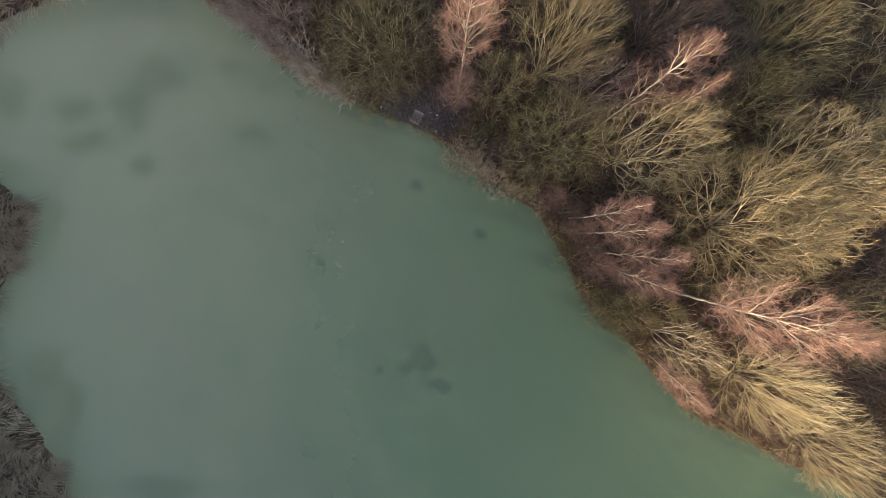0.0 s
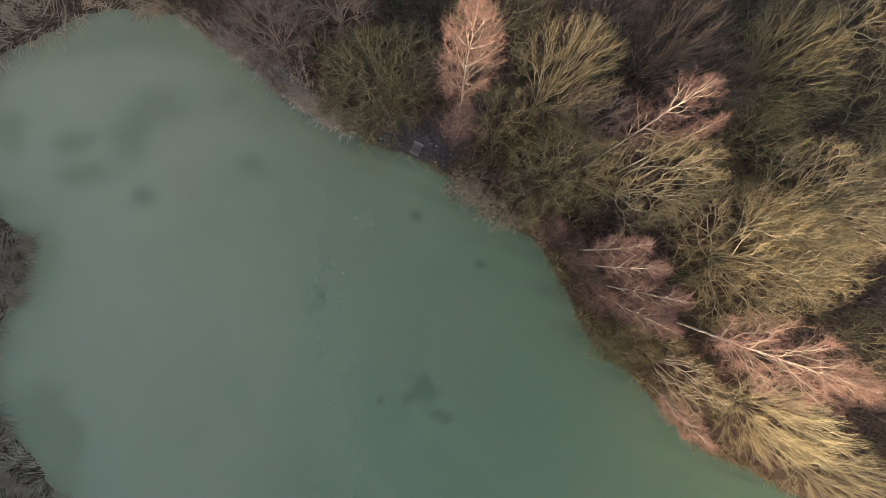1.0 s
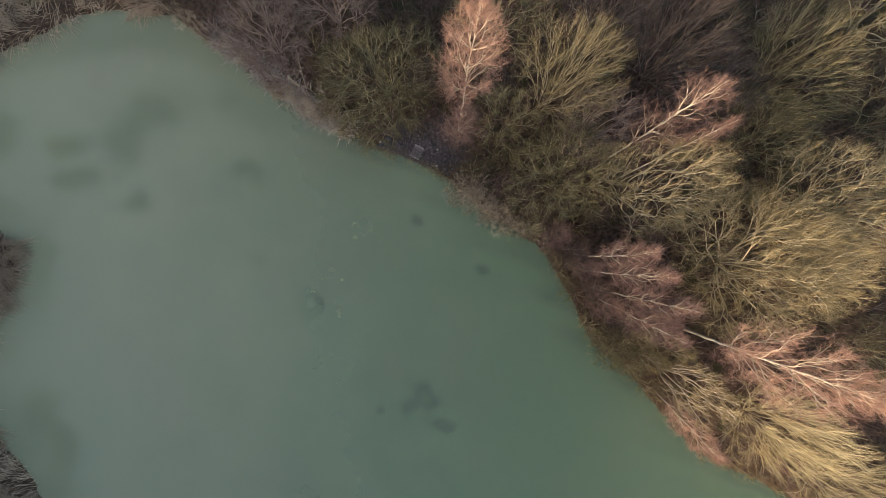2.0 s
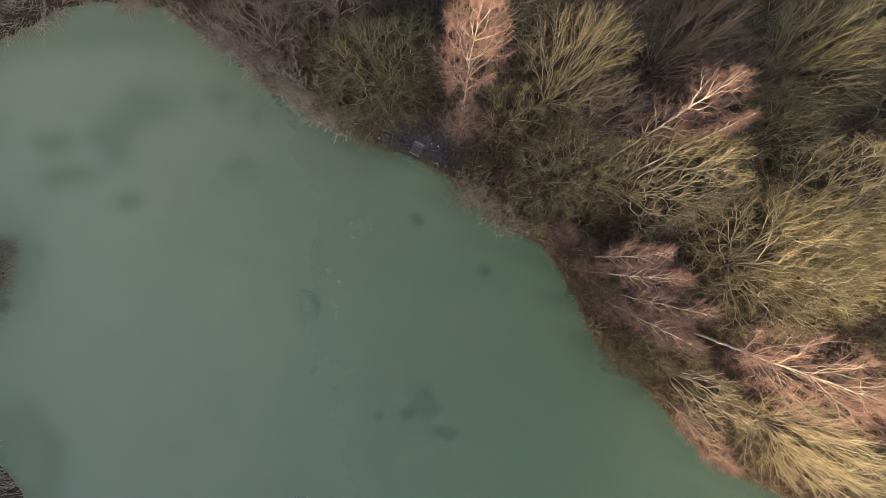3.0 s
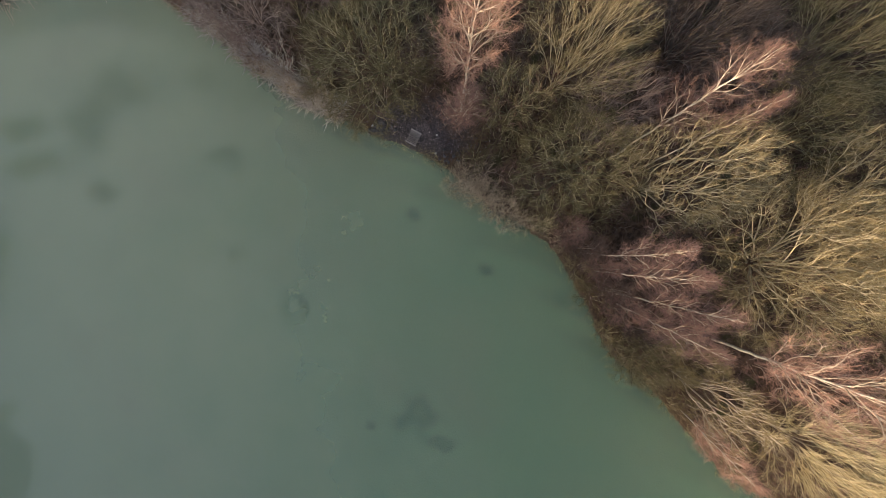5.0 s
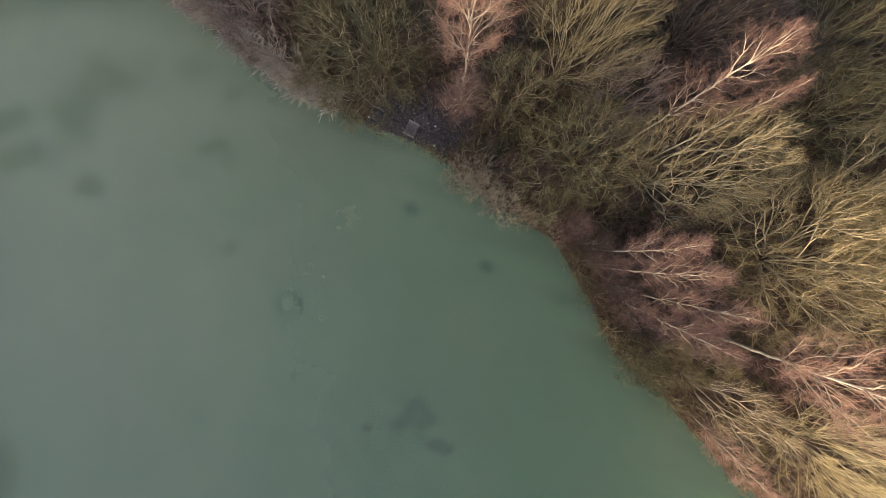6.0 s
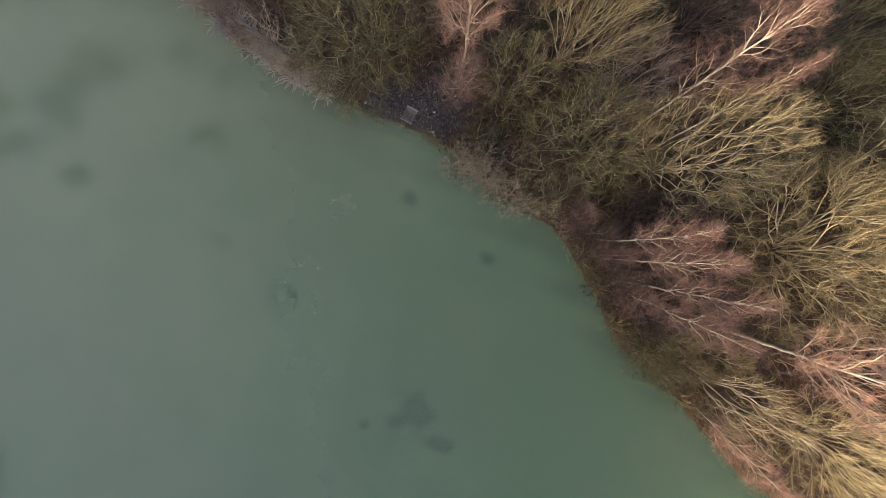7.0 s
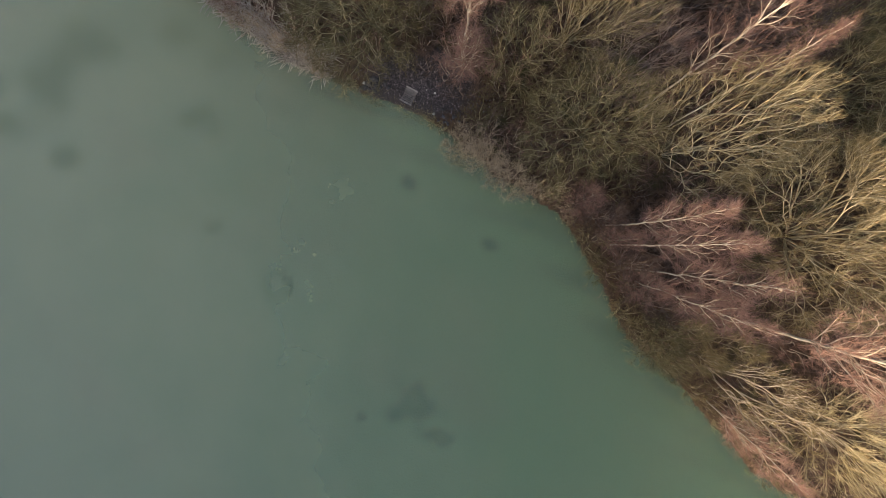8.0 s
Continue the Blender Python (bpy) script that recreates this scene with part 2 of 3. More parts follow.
        pts.append(pts[-1] + d * step)
    Q = np.stack(pts, 2).reshape(n * count, k, 3)
    r = np.minimum(r0 * 0.8, thick * rng.uniform(0.75, 1.25, r0.shape)).reshape(-1, 1)
    return Q, r * np.linspace(1, thin, k)[None]


# ---- trees ----
def folds(P, R):
    """Thin twigs along curves P (n, k, 3): an angled strip with two sides, tapering."""
    n, k, _ = P.shape
    T = unit(np.gradient(P, axis=1))
    ref = np.where(np.abs(T[..., 2:3]) > 0.9, np.array([1.0, 0, 0]), np.array([0, 0, 1.0]))
    A = unit(np.cross(T, ref))
    B = np.cross(T, A)
    r = R[..., None]
    V = np.stack([P + A * r, P + B * r * 0.9, P - A * r], 2)
    i = np.arange(n)[:, None, None] * k * 3
    j = np.arange(k - 1)[None, :, None] * 3
    s = np.arange(2)
    F = np.stack([i + j + s, i + j + s + 1, i + j + 4 + s, i + j + 3 + s], -1)
    return V.reshape(-1, 3), F.reshape(-1, 4)


def shoots(P, R):
    """The finest shoots: two narrow faces that meet in a ridge and a point."""
    n = len(P)
    T = unit(P[:, -1] - P[:, 0])
    ref = np.where(np.abs(T[:, 2:3]) > 0.9, np.array([1.0, 0, 0]), np.array([0, 0, 1.0]))
    A = unit(np.cross(T, ref))
    B = np.cross(T, A)
    r = R[:, :1]
    V = np.stack([P[:, 0] + A * r, P[:, 0] + B * r * 0.9, P[:, 0] - A * r, P[:, -1]], 1).reshape(-1, 3)
    F = np.arange(n)[:, None, None] * 4 + np.array([(0, 1, 3), (1, 2, 3)])[None]
    return V, F.reshape(-1, 3)


def halves(q, rng, lo=0.34, hi=0.66):
    """Cuts a cloud of points in two across its longest way."""
    d = q - q.mean(0)
    w, v = np.linalg.eigh(d.T @ d)
    s = d @ v[:, 2]
    n = len(q)
    order = np.argsort(s)
    cut = min(max(1, int(round(n * rng.uniform(lo, hi)))), n - 1)
    return order[:cut], order[cut:]


def groups_of(q, rng, count):
    """Cuts a cloud of points into about count groups of like size."""
    sets = [np.arange(len(q))]
    while len(sets) < count:
        sets.sort(key=len)
        big = sets.pop()
        a, b = halves(q[big], rng, 0.42, 0.58)
        sets += [big[a], big[b]]
    return sets


def fork_out(rng, root, way, tips, share, crook, tip_radius, power=0.52):
    """Forks again and again from root until each branch ends in one of the tips; thicker the more tips it bears."""
    rows, radii, bears = [], [], []
    todo = [(np.asarray(root, float), np.asarray(way, float), tips, 1.0)]
    while todo:
        p, d, q, cap = todo.pop()
        n = len(q)
        v = q.mean(0) - p
        size = math.sqrt(v @ v) + 1e-6
        if n == 1:
            e = q[0]
        else:
            part_way = share * (1.0 + 0.9 / math.sqrt(n)) * rng.uniform(0.7, 1.3)
            e = p + v * part_way + rng.normal(0, crook * size * part_way, 3)
        ln = math.sqrt((e - p) @ (e - p)) + 1e-6
        m = p + d * ln * 0.42 + (e - p) * 0.12 + rng.normal(0, 0.05 * ln, 3)
        ra = min(cap, tip_radius * n ** power)
        rb = min(ra, tip_radius * (0.55 if n == 1 else (0.75 * n) ** power))
        rows.append((p, m, e))
        radii.append((ra, rb))
        bears.append(n)
        if n > 1:
            way_on = (e - m) / (math.sqrt((e - m) @ (e - m)) + 1e-6)
            for half in halves(q, rng):
                c = q[half].mean(0) - e
                c = c / (math.sqrt(c @ c) + 1e-6)
                w = way_on * 0.45 + c * 0.55
                todo.append((e, w / (math.sqrt(w @ w) + 1e-6), q[half], rb))
    rows, radii = np.array(rows), np.array(radii)
    return rows, radii, np.array(bears)


def limbs_of(rows, radii, k):
    u = np.linspace(0, 1, k)[None]
    return bezier(rows[:, 0], rows[:, 1], rows[:, 2], k), radii[:, :1] * (1 - u) + radii[:, 1:] * u


def spray(rng, rows, radii, bears, most, count, length, angle, rise, wobble, thick, more, fine):
    """Side twigs on the branches that bear few tips, and short shoots on those."""
    small = bears <= most
    P, R = limbs_of(rows[small], radii[small], 4)
    C, RC = sprout(rng, P, R, count, 0.1, 1.0, length, angle, 3, rise, wobble, thick, 0.5, True)
    D, RD = sprout(rng, C, RC, more, 0.1, 1.0, length * 0.55, angle, 2, rise, wobble, fine, 0.5, True)
    return [(*folds(C, RC), 1), (*shoots(D, RD), 1)]


def willow(name, x, y, h, radius, seed, lean=(0, 0), stems=9, dense=1.0, look_of=(WILLOW_BARK, WILLOW_BRANCH, WILLOW_TWIG), label="", flat=0.35, twig=1.0, group="", girth=1.0, share=0.30, crook=0.16, length=0.72, deep=0.45):
    """A tree of several stems that fork out from one foot into a broad dome of fine rods."""
    rng = np.random.default_rng(seed)
    root = new(name)
    root.location = (x, y, height(x, y))
    n = max(40, int(8.5 * math.pi * radius ** 2 * dense))
    a, u = rng.uniform(0, 2 * math.pi, n), np.sqrt(rng.random(n))
    ph = rng.uniform(0, 6.28, 3)
    edge = radius * (1 + 0.10 * np.sin(2 * a + ph[0]) + 0.09 * np.sin(3 * a + ph[1]) + 0.06 * np.sin(7 * a + ph[2]))
    z = h * (1 - flat * u ** 2.2) * (1 - deep * rng.random(n) ** 1.3) * rng.uniform(0.96, 1.04, n)
    tips = np.stack([np.cos(a) * u * edge, np.sin(a) * u * edge, z], 1)
    tips[:, :2] += np.array(lean) * (z / h)[:, None]
    every = []
    for own in groups_of(tips, rng, stems):
        q = tips[own]
        c = q.mean(0)
        foot = np.array([c[0], c[1], 0]) * 0.06 + rng.normal(0, 0.06, 3)
        foot[2] = -0.25
        way = unit(np.array([c[0] * 0.5, c[1] * 0.5, c[2]]))
        rows, radii, bears = fork_out(rng, foot, way, q, share, crook, 0.0105 * girth, 0.41)
        thick = (bears > max(3, 0.14 * len(q))) | (bears == len(q))
        P, R = limbs_of(rows[thick], radii[thick], 5)
        part_mesh("stem", mesh_of("stem", *tubes(P, R, 5), [look_of[0]]), root)
        every.append((rows[~thick], radii[~thick], bears[~thick]))
    rows, radii, bears = [np.concatenate(s) for s in zip(*every)]
    big = bears > 2
    sets = [(*tubes(*limbs_of(rows[big], radii[big], 4), 4), 0), (*folds(*limbs_of(rows[~big], radii[~big], 3)), 0)]
    sets += spray(rng, rows, radii, bears, 6, 4, length, 43, 0.06, 0.20, 0.0135 * twig, 3, 0.0102 * twig)
    v, f, w = bundle(sets)
    part_mesh("crown", mesh_of("crown", v, f, [look_of[1], look_of[2]], w), root, "mesh of fine bare rods")
    return tagged(root, label, "tree", group)


def birch(name, x, y, tip, seed, bend=(0, 0), radius=1.5, dense=1.0, label="", start=0.3, bark=BIRCH_BARK, group="", look_of=(BIRCH_BRANCH, BIRCH_TWIG), drop=-0.05, thick=1.0, climb=1.15, length=0.7, limbs=16, pale=4):
    """A slender tree: one pale trunk, rising side branches, a plume of very fine reddish twigs."""
    rng = np.random.default_rng(seed)
    root = new(name)
    z0 = height(x, y)
    root.location = (x, y, z0)
    end = np.array([[tip[0] - x, tip[1] - y, tip[2] - z0]])
    h = tip[2]
    mid = end * 0.5 + np.array([[bend[0], bend[1], 0]])
    P = bezier(np.array([[0, 0, -0.3]]), mid, end, 24)
    P[:, 2:-1] += rng.normal(0, 0.0022 * h, (1, 21, 3)) * np.array([1, 1, 0.2])
    R = (0.0085 * h * thick * np.linspace(1, 0.08, 24) ** 0.9 + 0.008)[None]
    part_mesh("trunk", mesh_of("trunk", *tubes(P, R, 8), [bark]), root, "pale slender trunk")
    n = max(30, int(dense * (100 * radius + 40)))
    u = start + (1 - start) * rng.random(n) ** 0.85
    s = (u - start) / (1 - start)
    wide = radius * (0.16 + np.sin(math.pi * np.clip(s, 0, 1) ** 0.75) ** 0.8)
    a, r = rng.uniform(0, 2 * math.pi, n), np.sqrt(rng.random(n))
    at = u * 23
    i = np.minimum(at.astype(int), 22)
    on = P[0][i] + (P[0][i + 1] - P[0][i]) * (at - i)[:, None]
    tips = on + np.stack([np.cos(a) * wide * r, np.sin(a) * wide * r, rng.normal(0, 0.03 * h, n)], 1)
    low = np.clip(u - climb * wide * r / h - 0.03, start * 0.8, 0.97)
    every = []
    for own in groups_of(np.column_stack([tips[:, :2] * 1.0, low * h * 0.9]), rng, limbs):
        j = int(np.clip(low[own].mean() * 23, 2, 22))
        out = tips[own].mean(0) - P[0][j]
        way = unit(unit(P[0][j + 1] - P[0][j]) * 0.6 + unit(out) * 0.7)
        every.append(fork_out(rng, P[0][j], way, tips[own], 0.27, 0.07, 0.0095))
        rows, radii, bears = every[-1]
        stout = bears >= pale
        if stout.any():
            part_mesh("limb", mesh_of("limb", *tubes(*limbs_of(rows[stout], radii[stout], 5), 4), [look_of[0]]), root)
    rows, radii, bears = [np.concatenate(q) for q in zip(*every)]
    mid_size = (bears < pale) & (bears > 1)
    sets = [(*tubes(*limbs_of(rows[mid_size], radii[mid_size], 4)), 0), (*folds(*limbs_of(rows[bears == 1], radii[bears == 1], 3)), 1)]
    sets += spray(rng, rows, radii, bears, 4, 5, length, 40, drop, 0.2, 0.0055, 6, 0.0046)
    v, f, w = bundle(sets)
    part_mesh("crown", mesh_of("crown", v, f, list(look_of), w), root, "haze of fine reddish twigs")
    return tagged(root, label, "tree", group)


def shrub_meshes(seed, h, radius, count, look_of, dense=1.0):
    """A stem mesh and a twig mesh for one kind of shrub."""
    rng = np.random.default_rng(seed)
    n = int(count * 2.6)
    a, u = rng.uniform(0, 6.283, n), np.sqrt(rng.random(n))
    edge = radius * (1 + 0.2 * np.sin(2 * a + seed) + 0.14 * np.sin(5 * a + 2 * seed))
    tips = np.stack([np.cos(a) * u * edge, np.sin(a) * u * edge, h * (1 - 0.4 * u ** 2) * rng.uniform(0.5, 1.08, n)], 1)
    every = []
    for own in groups_of(tips, rng, 6):
        c = tips[own].mean(0)
        every.append(fork_out(rng, (c[0] * 0.15, c[1] * 0.15, -0.25), unit(c * np.array([0.6, 0.6, 1])), tips[own], 0.30, 0.10, 0.009))
    rows, radii, bears = [np.concatenate(q) for q in zip(*every)]
    big = bears > 2
    v2, f2, w2 = bundle([(*folds(*limbs_of(rows[~big], radii[~big], 3)), 0)] + [(v, f, 0) for v, f, _ in spray(rng, rows, radii, bears, 5, 4, 0.5, 45, 0.03, 0.24, 0.0085 * dense, 2, 0.0075 * dense)])
    return mesh_of("framework", *tubes(*limbs_of(rows[big], radii[big], 4), 4), [look_of[0]]), mesh_of("crown", v2, f2, [look_of[1]])


def shrub(name, meshes, x, y, turn, size, label, group=""):
    root = new(name)
    root.location, root.rotation_euler, root.scale = (x, y, height(x, y)), (0, 0, turn), (size, size, size)
    part_mesh("framework", meshes[0], root)
    part_mesh("crown", meshes[1], root)
    return tagged(root, label, "shrub", group)


# ---- the pond's outline and the ground ----
SHORE = [(-28.4, 27.6), (-24.6, 25.3), (-20.2, 22.4), (-16.7, 19.3), (-12.6, 16.7), (-7.9, 14.5), (-3.0, 12.4), (0.85, 10.2),
         (3.8, 7.5), (8.5, 4.5), (11.7, 0.15), (14.6, -5.4), (18.4, -9.2), (22.5, -13.9), (26.0, -17.4), (30.1, -19.3), (35.4, -22.0),
         (41.8, -25.0), (56, -31), (76, -46), (60, -62), (18, -50), (-12, -43), (-30, -35), (-37.5, -30), (-39.2, -25.8), (-40.3, -22.8),
         (-42.4, -18.7), (-45.9, -14.6), (-48, -9), (-46, -4), (-43.4, 1.3), (-43.8, 4.2), (-46.5, 7.0), (-50, 12), (-49, 19),
         (-46, 23.4), (-42.4, 25.2), (-38.3, 27.2), (-34.8, 28.1)]


def smooth_loop(points, k):
    p = np.array(points, float)
    a, b, c, d = np.roll(p, 1, 0), p, np.roll(p, -1, 0), np.roll(p, -2, 0)
    u = (np.arange(k) / k)[None, :, None]
    a, b, c, d = (q[:, None] for q in (a, b, c, d))
    q = 0.5 * (2 * b + (c - a) * u + (2 * a - 5 * b + 4 * c - d) * u ** 2 + (3 * b - a - 3 * c + d) * u ** 3)
    return q.reshape(-1, 2)


LOOP = smooth_loop(SHORE, 8)
LOOP = LOOP + np.array([[0.35 * noise.noise((x * 0.9, y * 0.9, 0)) + 0.18 * noise.noise((x * 2.7, y * 2.7, 4)), 0.35 * noise.noise((x * 0.9, y * 0.9, 9)) + 0.18 * noise.noise((x * 2.7, y * 2.7, 13))] for x, y in LOOP])


def shore_distance(q):
    """Metres from the water line, negative in the pond. q is (n, 2)."""
    a, b = LOOP, np.roll(LOOP, -1, 0)
    best = np.full(len(q), 1e9)
    inside = np.zeros(len(q), bool)
    for (ax, ay), (bx, by) in zip(a, b):
        ex, ey = bx - ax, by - ay
        px, py = q[:, 0] - ax, q[:, 1] - ay
        u = np.clip((px * ex + py * ey) / (ex * ex + ey * ey + 1e-12), 0, 1)
        best = np.minimum(best, np.hypot(px - u * ex, py - u * ey))
        if ay != by:
            inside ^= ((ay > q[:, 1]) != (by > q[:, 1])) & (q[:, 0] < ex * (q[:, 1] - ay) / (by - ay) + ax)
    return np.where(inside, -best, best)


def relief(q):
    d = shore_distance(q)
    wave = 0.10 * np.sin(q[:, 0] * 0.9 + 1.3 * np.sin(q[:, 1] * 0.5)) * np.sin(q[:, 1] * 0.8 + 0.7) + 0.05 * np.sin(q[:, 0] * 2.3 + q[:, 1] * 1.7)
    land = 0.04 + 0.5 * (1 - np.exp(-np.maximum(d, 0) / 1.6)) + wave * np.clip(d / 2, 0, 1) + 0.012 * np.clip(d, 0, 60)
    bed = -0.06 - 1.3 * (1 - np.exp(np.minimum(d, 0) / 2.5)) + 0.5 * wave * np.clip(-d / 4, 0, 1)
    return np.where(d > 0, land, bed)


def height(x, y):
    return float(relief(np.array([[x, y]], float))[0])


def axis(lo, hi, step, far):
    inner = list(np.arange(lo, hi + 1e-6, step))
    grow, s, a, b = [], step, lo, hi
    left, right = [], []
    while b < far:
        s *= 1.35
        a, b = a - s, b + s
        left.append(a)
        right.append(b)
    return np.array(left[::-1] + inner + right)


WEEDS = [(-22.6, 19.4, 1.7, 1.1), (-19.1, 16.8, 0.9, 0.8), (-30.4, 18.6, 3.0, 2.2), (-33.4, 15.1, 2.3, 2.9), (-39.6, 14.8, 2.4, 1.5), (-38.3, 11.3, 3.0, 1.4),
         (-20.8, 12.2, 1.8, 0.9), (-19.3, 10.7, 0.8, 1.1), (-19.7, 3.0, 1.1, 0.95), (-22.4, 3.3, 0.75, 0.6), (-21.8, 4.9, 0.5, 0.5), (-2.7, -12.0, 2.0, 1.9),
         (-0.3, -14.5, 1.5, 0.8), (-6.9, -12.8, 0.6, 0.55), (-3.0, 6.6, 0.9, 0.7), (-29.9, 5.7, 0.6, 0.4), (-27.8, 0.7, 0.6, 0.4), (-32.2, 8.6, 1.8, 1.2),
         (-16.4, 6.3, 0.8, 0.6), (3.8, 1.6, 0.9, 0.6)]
# the last two paint the north bank's shade and reflections on the bed
SHALLOW_WEEDS_AND_SHADE = [(-31.5, 26.0, 3.2, 1.6), (-42.0, 2.6, 1.2, 3.0), (-42.0, -13.0, 2.2, 2.6), (-30.0, -25.5, 4.5, 1.3), (-39.5, -17.0, 1.4, 2.5), (-46.0, 16.0, 2, 2), (-38.5, 25.5, 4.5, 1.6), (-27.0, 25.3, 2.5, 1.6)]


def weeds_and_bank_shade(q):
    """How dark the bed is, 0 to 1: weeds, algae and painted bank shade."""
    wob = np.column_stack([np.sin(q[:, 1] * 1.3) + np.sin(q[:, 0] * 0.7 + q[:, 1] * 2.1), np.sin(q[:, 0] * 1.1 + 2) + np.sin(q[:, 0] * 2.3 - q[:, 1] * 0.9)])
    c = np.zeros(len(q))
    for x, y, rx, ry in WEEDS + SHALLOW_WEEDS_AND_SHADE:
        d = (q + wob * 0.17 * min(rx, ry) - (x, y)) / (rx, ry)
        c += (0.9 if rx > 1.0 else 0.6) * np.exp(-1.3 * (d ** 2).sum(1) ** 1.15)
    d = np.hypot((q[:, 0] + 14.1) / 1.0, (q[:, 1] + 2.1) / 1.45)
    c += 0.95 * np.exp(-((d + 0.12 * wob[:, 0] - 0.85) / 0.4) ** 2) * (0.65 + 0.35 * np.sin(2 * np.arctan2(q[:, 1] + 2.1, q[:, 0] + 14.1) + 1))
    # shade and reflection of the bank's trees, painted on the bed along the shore
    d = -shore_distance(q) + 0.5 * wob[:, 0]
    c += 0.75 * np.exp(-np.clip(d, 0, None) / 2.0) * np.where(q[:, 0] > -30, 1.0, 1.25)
    return np.clip(c, 0, 1)


def build_ground():
    xs, ys = axis(-54, 54, 0.45, 2500), axis(-36, 40, 0.45, 2500)
    X, Y = np.meshgrid(xs, ys, indexing="ij")
    q = np.stack([X.ravel(), Y.ravel()], 1)
    v = np.column_stack([q, relief(q)])
    ny = len(ys)
    i, j = np.meshgrid(np.arange(len(xs) - 1), np.arange(ny - 1), indexing="ij")
    a = (i * ny + j).ravel()
    me = mesh_of("ground", v, np.stack([a, a + ny, a + ny + 1, a + 1], 1), [EARTH])
    me.polygons.foreach_set("use_smooth", np.ones(len(me.polygons), bool))
    me.attributes.new("weed_shade", "FLOAT", "POINT").data.foreach_set("value", weeds_and_bank_shade(q).astype(np.float32))
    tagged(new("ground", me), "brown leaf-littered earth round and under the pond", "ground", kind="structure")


build_ground()
w = mesh_of("water", [(-90, -80, 0), (95, -80, 0), (95, 60, 0), (-90, 60, 0)], [(0, 1, 2, 3)], [WATER])
tagged(new("water", w), "still murky grey-green pond water", "water", kind="structure")

# ---- broad willows ----
# tone follows the light too: olive in shade, yellow and gold in sun
YELLOW = (WILLOW_BARK, WILLOW_BRANCH, WILLOW_TWIG)
OLIVE = (MOSS_BARK, OLIVE_BRANCH, OLIVE_TWIG)
GOLD = (WILLOW_BARK, SUNLIT_GOLD_BRANCH, SUNLIT_GOLD_TWIG)
MOSSY = (WILLOW_BARK, MOSSY_BRANCH, MOSSY_TWIG)
MAUVE_BRANCH = material("mauve_branch", (0.225, 0.165, 0.14), (0.42, 0.325, 0.28), 1.5, 0.8, 0)
MAUVE_TWIG = material("mauve_twig", (0.145, 0.10, 0.086), (0.275, 0.198, 0.172), 0.6, 0.85, 0)
MAUVE = (MAUVE_BRANCH, MAUVE_BRANCH, MAUVE_TWIG)
DARK = (DARK_BRANCH, DARK_BRANCH, DARK_TWIG)
WILLOWS = [
    ("willow_tree", 27.0, 2.3, 14.5, 6.2, 11, (1.4, 0.5), 20, 1.4, MOSSY, "huge bare willow with a dome of yellow-olive rods"),
    ("willow_tree", 17.2, 8.8, 14.5, 4.6, 12, (1.6, 0.6), 12, 1.0, YELLOW, "bare willow with bright yellow sunlit limbs"),
    ("willow_tree", 11.0, 10.6, 9.5, 4.8, 13, (0.1, 0.0), 17, 1.35, OLIVE, "rounded bare willow with olive twigs"),
    ("willow_tree", 9.4, 17.8, 11.8, 4.8, 14, (2.6, 2.2), 18, 1.05, MOSSY, "tall bare willow fanning out in yellow-olive rods"),
    ("willow_tree", 5.6, 15.6, 8.0, 3.2, 15, (0.3, 0.6), 9, 0.9, OLIVE, "low bare willow with tangled olive twigs"),
    ("willow_tree", -6.0, 19.5, 8.5, 5.5, 16, (-0.8, 0.2), 26, 1.3, OLIVE, "dense dark-olive bare willow over the bank"),
    ("willow_tree", 29.6, -12.6, 12.0, 4.0, 17, (2.6, -1.0), 14, 1.3, GOLD, "sunlit bare willow with a broom of golden rods"),
    ("willow_tree", 30.5, 19.0, 10.5, 5.6, 18, (1.0, 1.0), 14, 1.0, OLIVE, "tall bare willow with golden branch ends"),
    ("willow_tree", 29.0, 13.4, 8.5, 5.0, 19, (0.5, 0.2), 15, 1.1, OLIVE, "shaded bare willow with moss-green twigs"),
    ("willow_tree", 39.5, -7.0, 8.0, 4.5, 20, (0, 0), 10, 0.7, OLIVE, "low bare willow with dull green twigs"),
    ("willow_tree", 36.0, -19.0, 9.0, 4.8, 21, (0.5, 0), 12, 0.7, GOLD, "bare willow with golden rods at the water"),
    ("willow_tree", 38.0, 7.0, 14.0, 6.0, 22, (0.5, 0.5), 12, 0.7, YELLOW, "broad bare willow with yellow-olive rods"),
    ("willow_tree", 40.5, 15.5, 14.0, 5.5, 23, (0.5, 0.5), 11, 0.7, OLIVE, "broad bare willow with olive twigs"),
    ("willow_tree", 40.0, 25.0, 14.0, 5.5, 24, (0.5, 0.5), 11, 0.7, YELLOW, "tall bare willow with golden branch ends"),
    ("willow_tree", 19.5, 20.5, 12.0, 4.8, 25, (1.5, 1.6), 10, 0.95, DARK, "bare brown tree with long straight rods"),
    ("willow_tree", 14.5, 25.0, 10.0, 4.6, 26, (0.4, 0.6), 10, 0.9, DARK, "bare dark-brown tree with fine twigs"),
    ("willow_tree", 24.5, 17.5, 9.0, 4.4, 27, (0.6, 0.6), 10, 0.9, DARK, "bare dark-brown tree in the shade"),
    ("willow_tree", -16.6, 23.6, 8.5, 4.2, 28, (-0.3, 0.3), 11, 0.95, MAUVE, "bare grey-brown tree with hazy twigs"),
    ("willow_tree", 4.5, 24.0, 12.0, 4.6, 29, (0.5, 1.0), 10, 0.9, OLIVE, "bare olive-brown tree behind the bank"),
    ("willow_tree", 13.4, 14.8, 8.5, 3.6, 31, (0.5, 0.5), 10, 0.9, MAUVE, "grey-brown bare tree between the willows"),
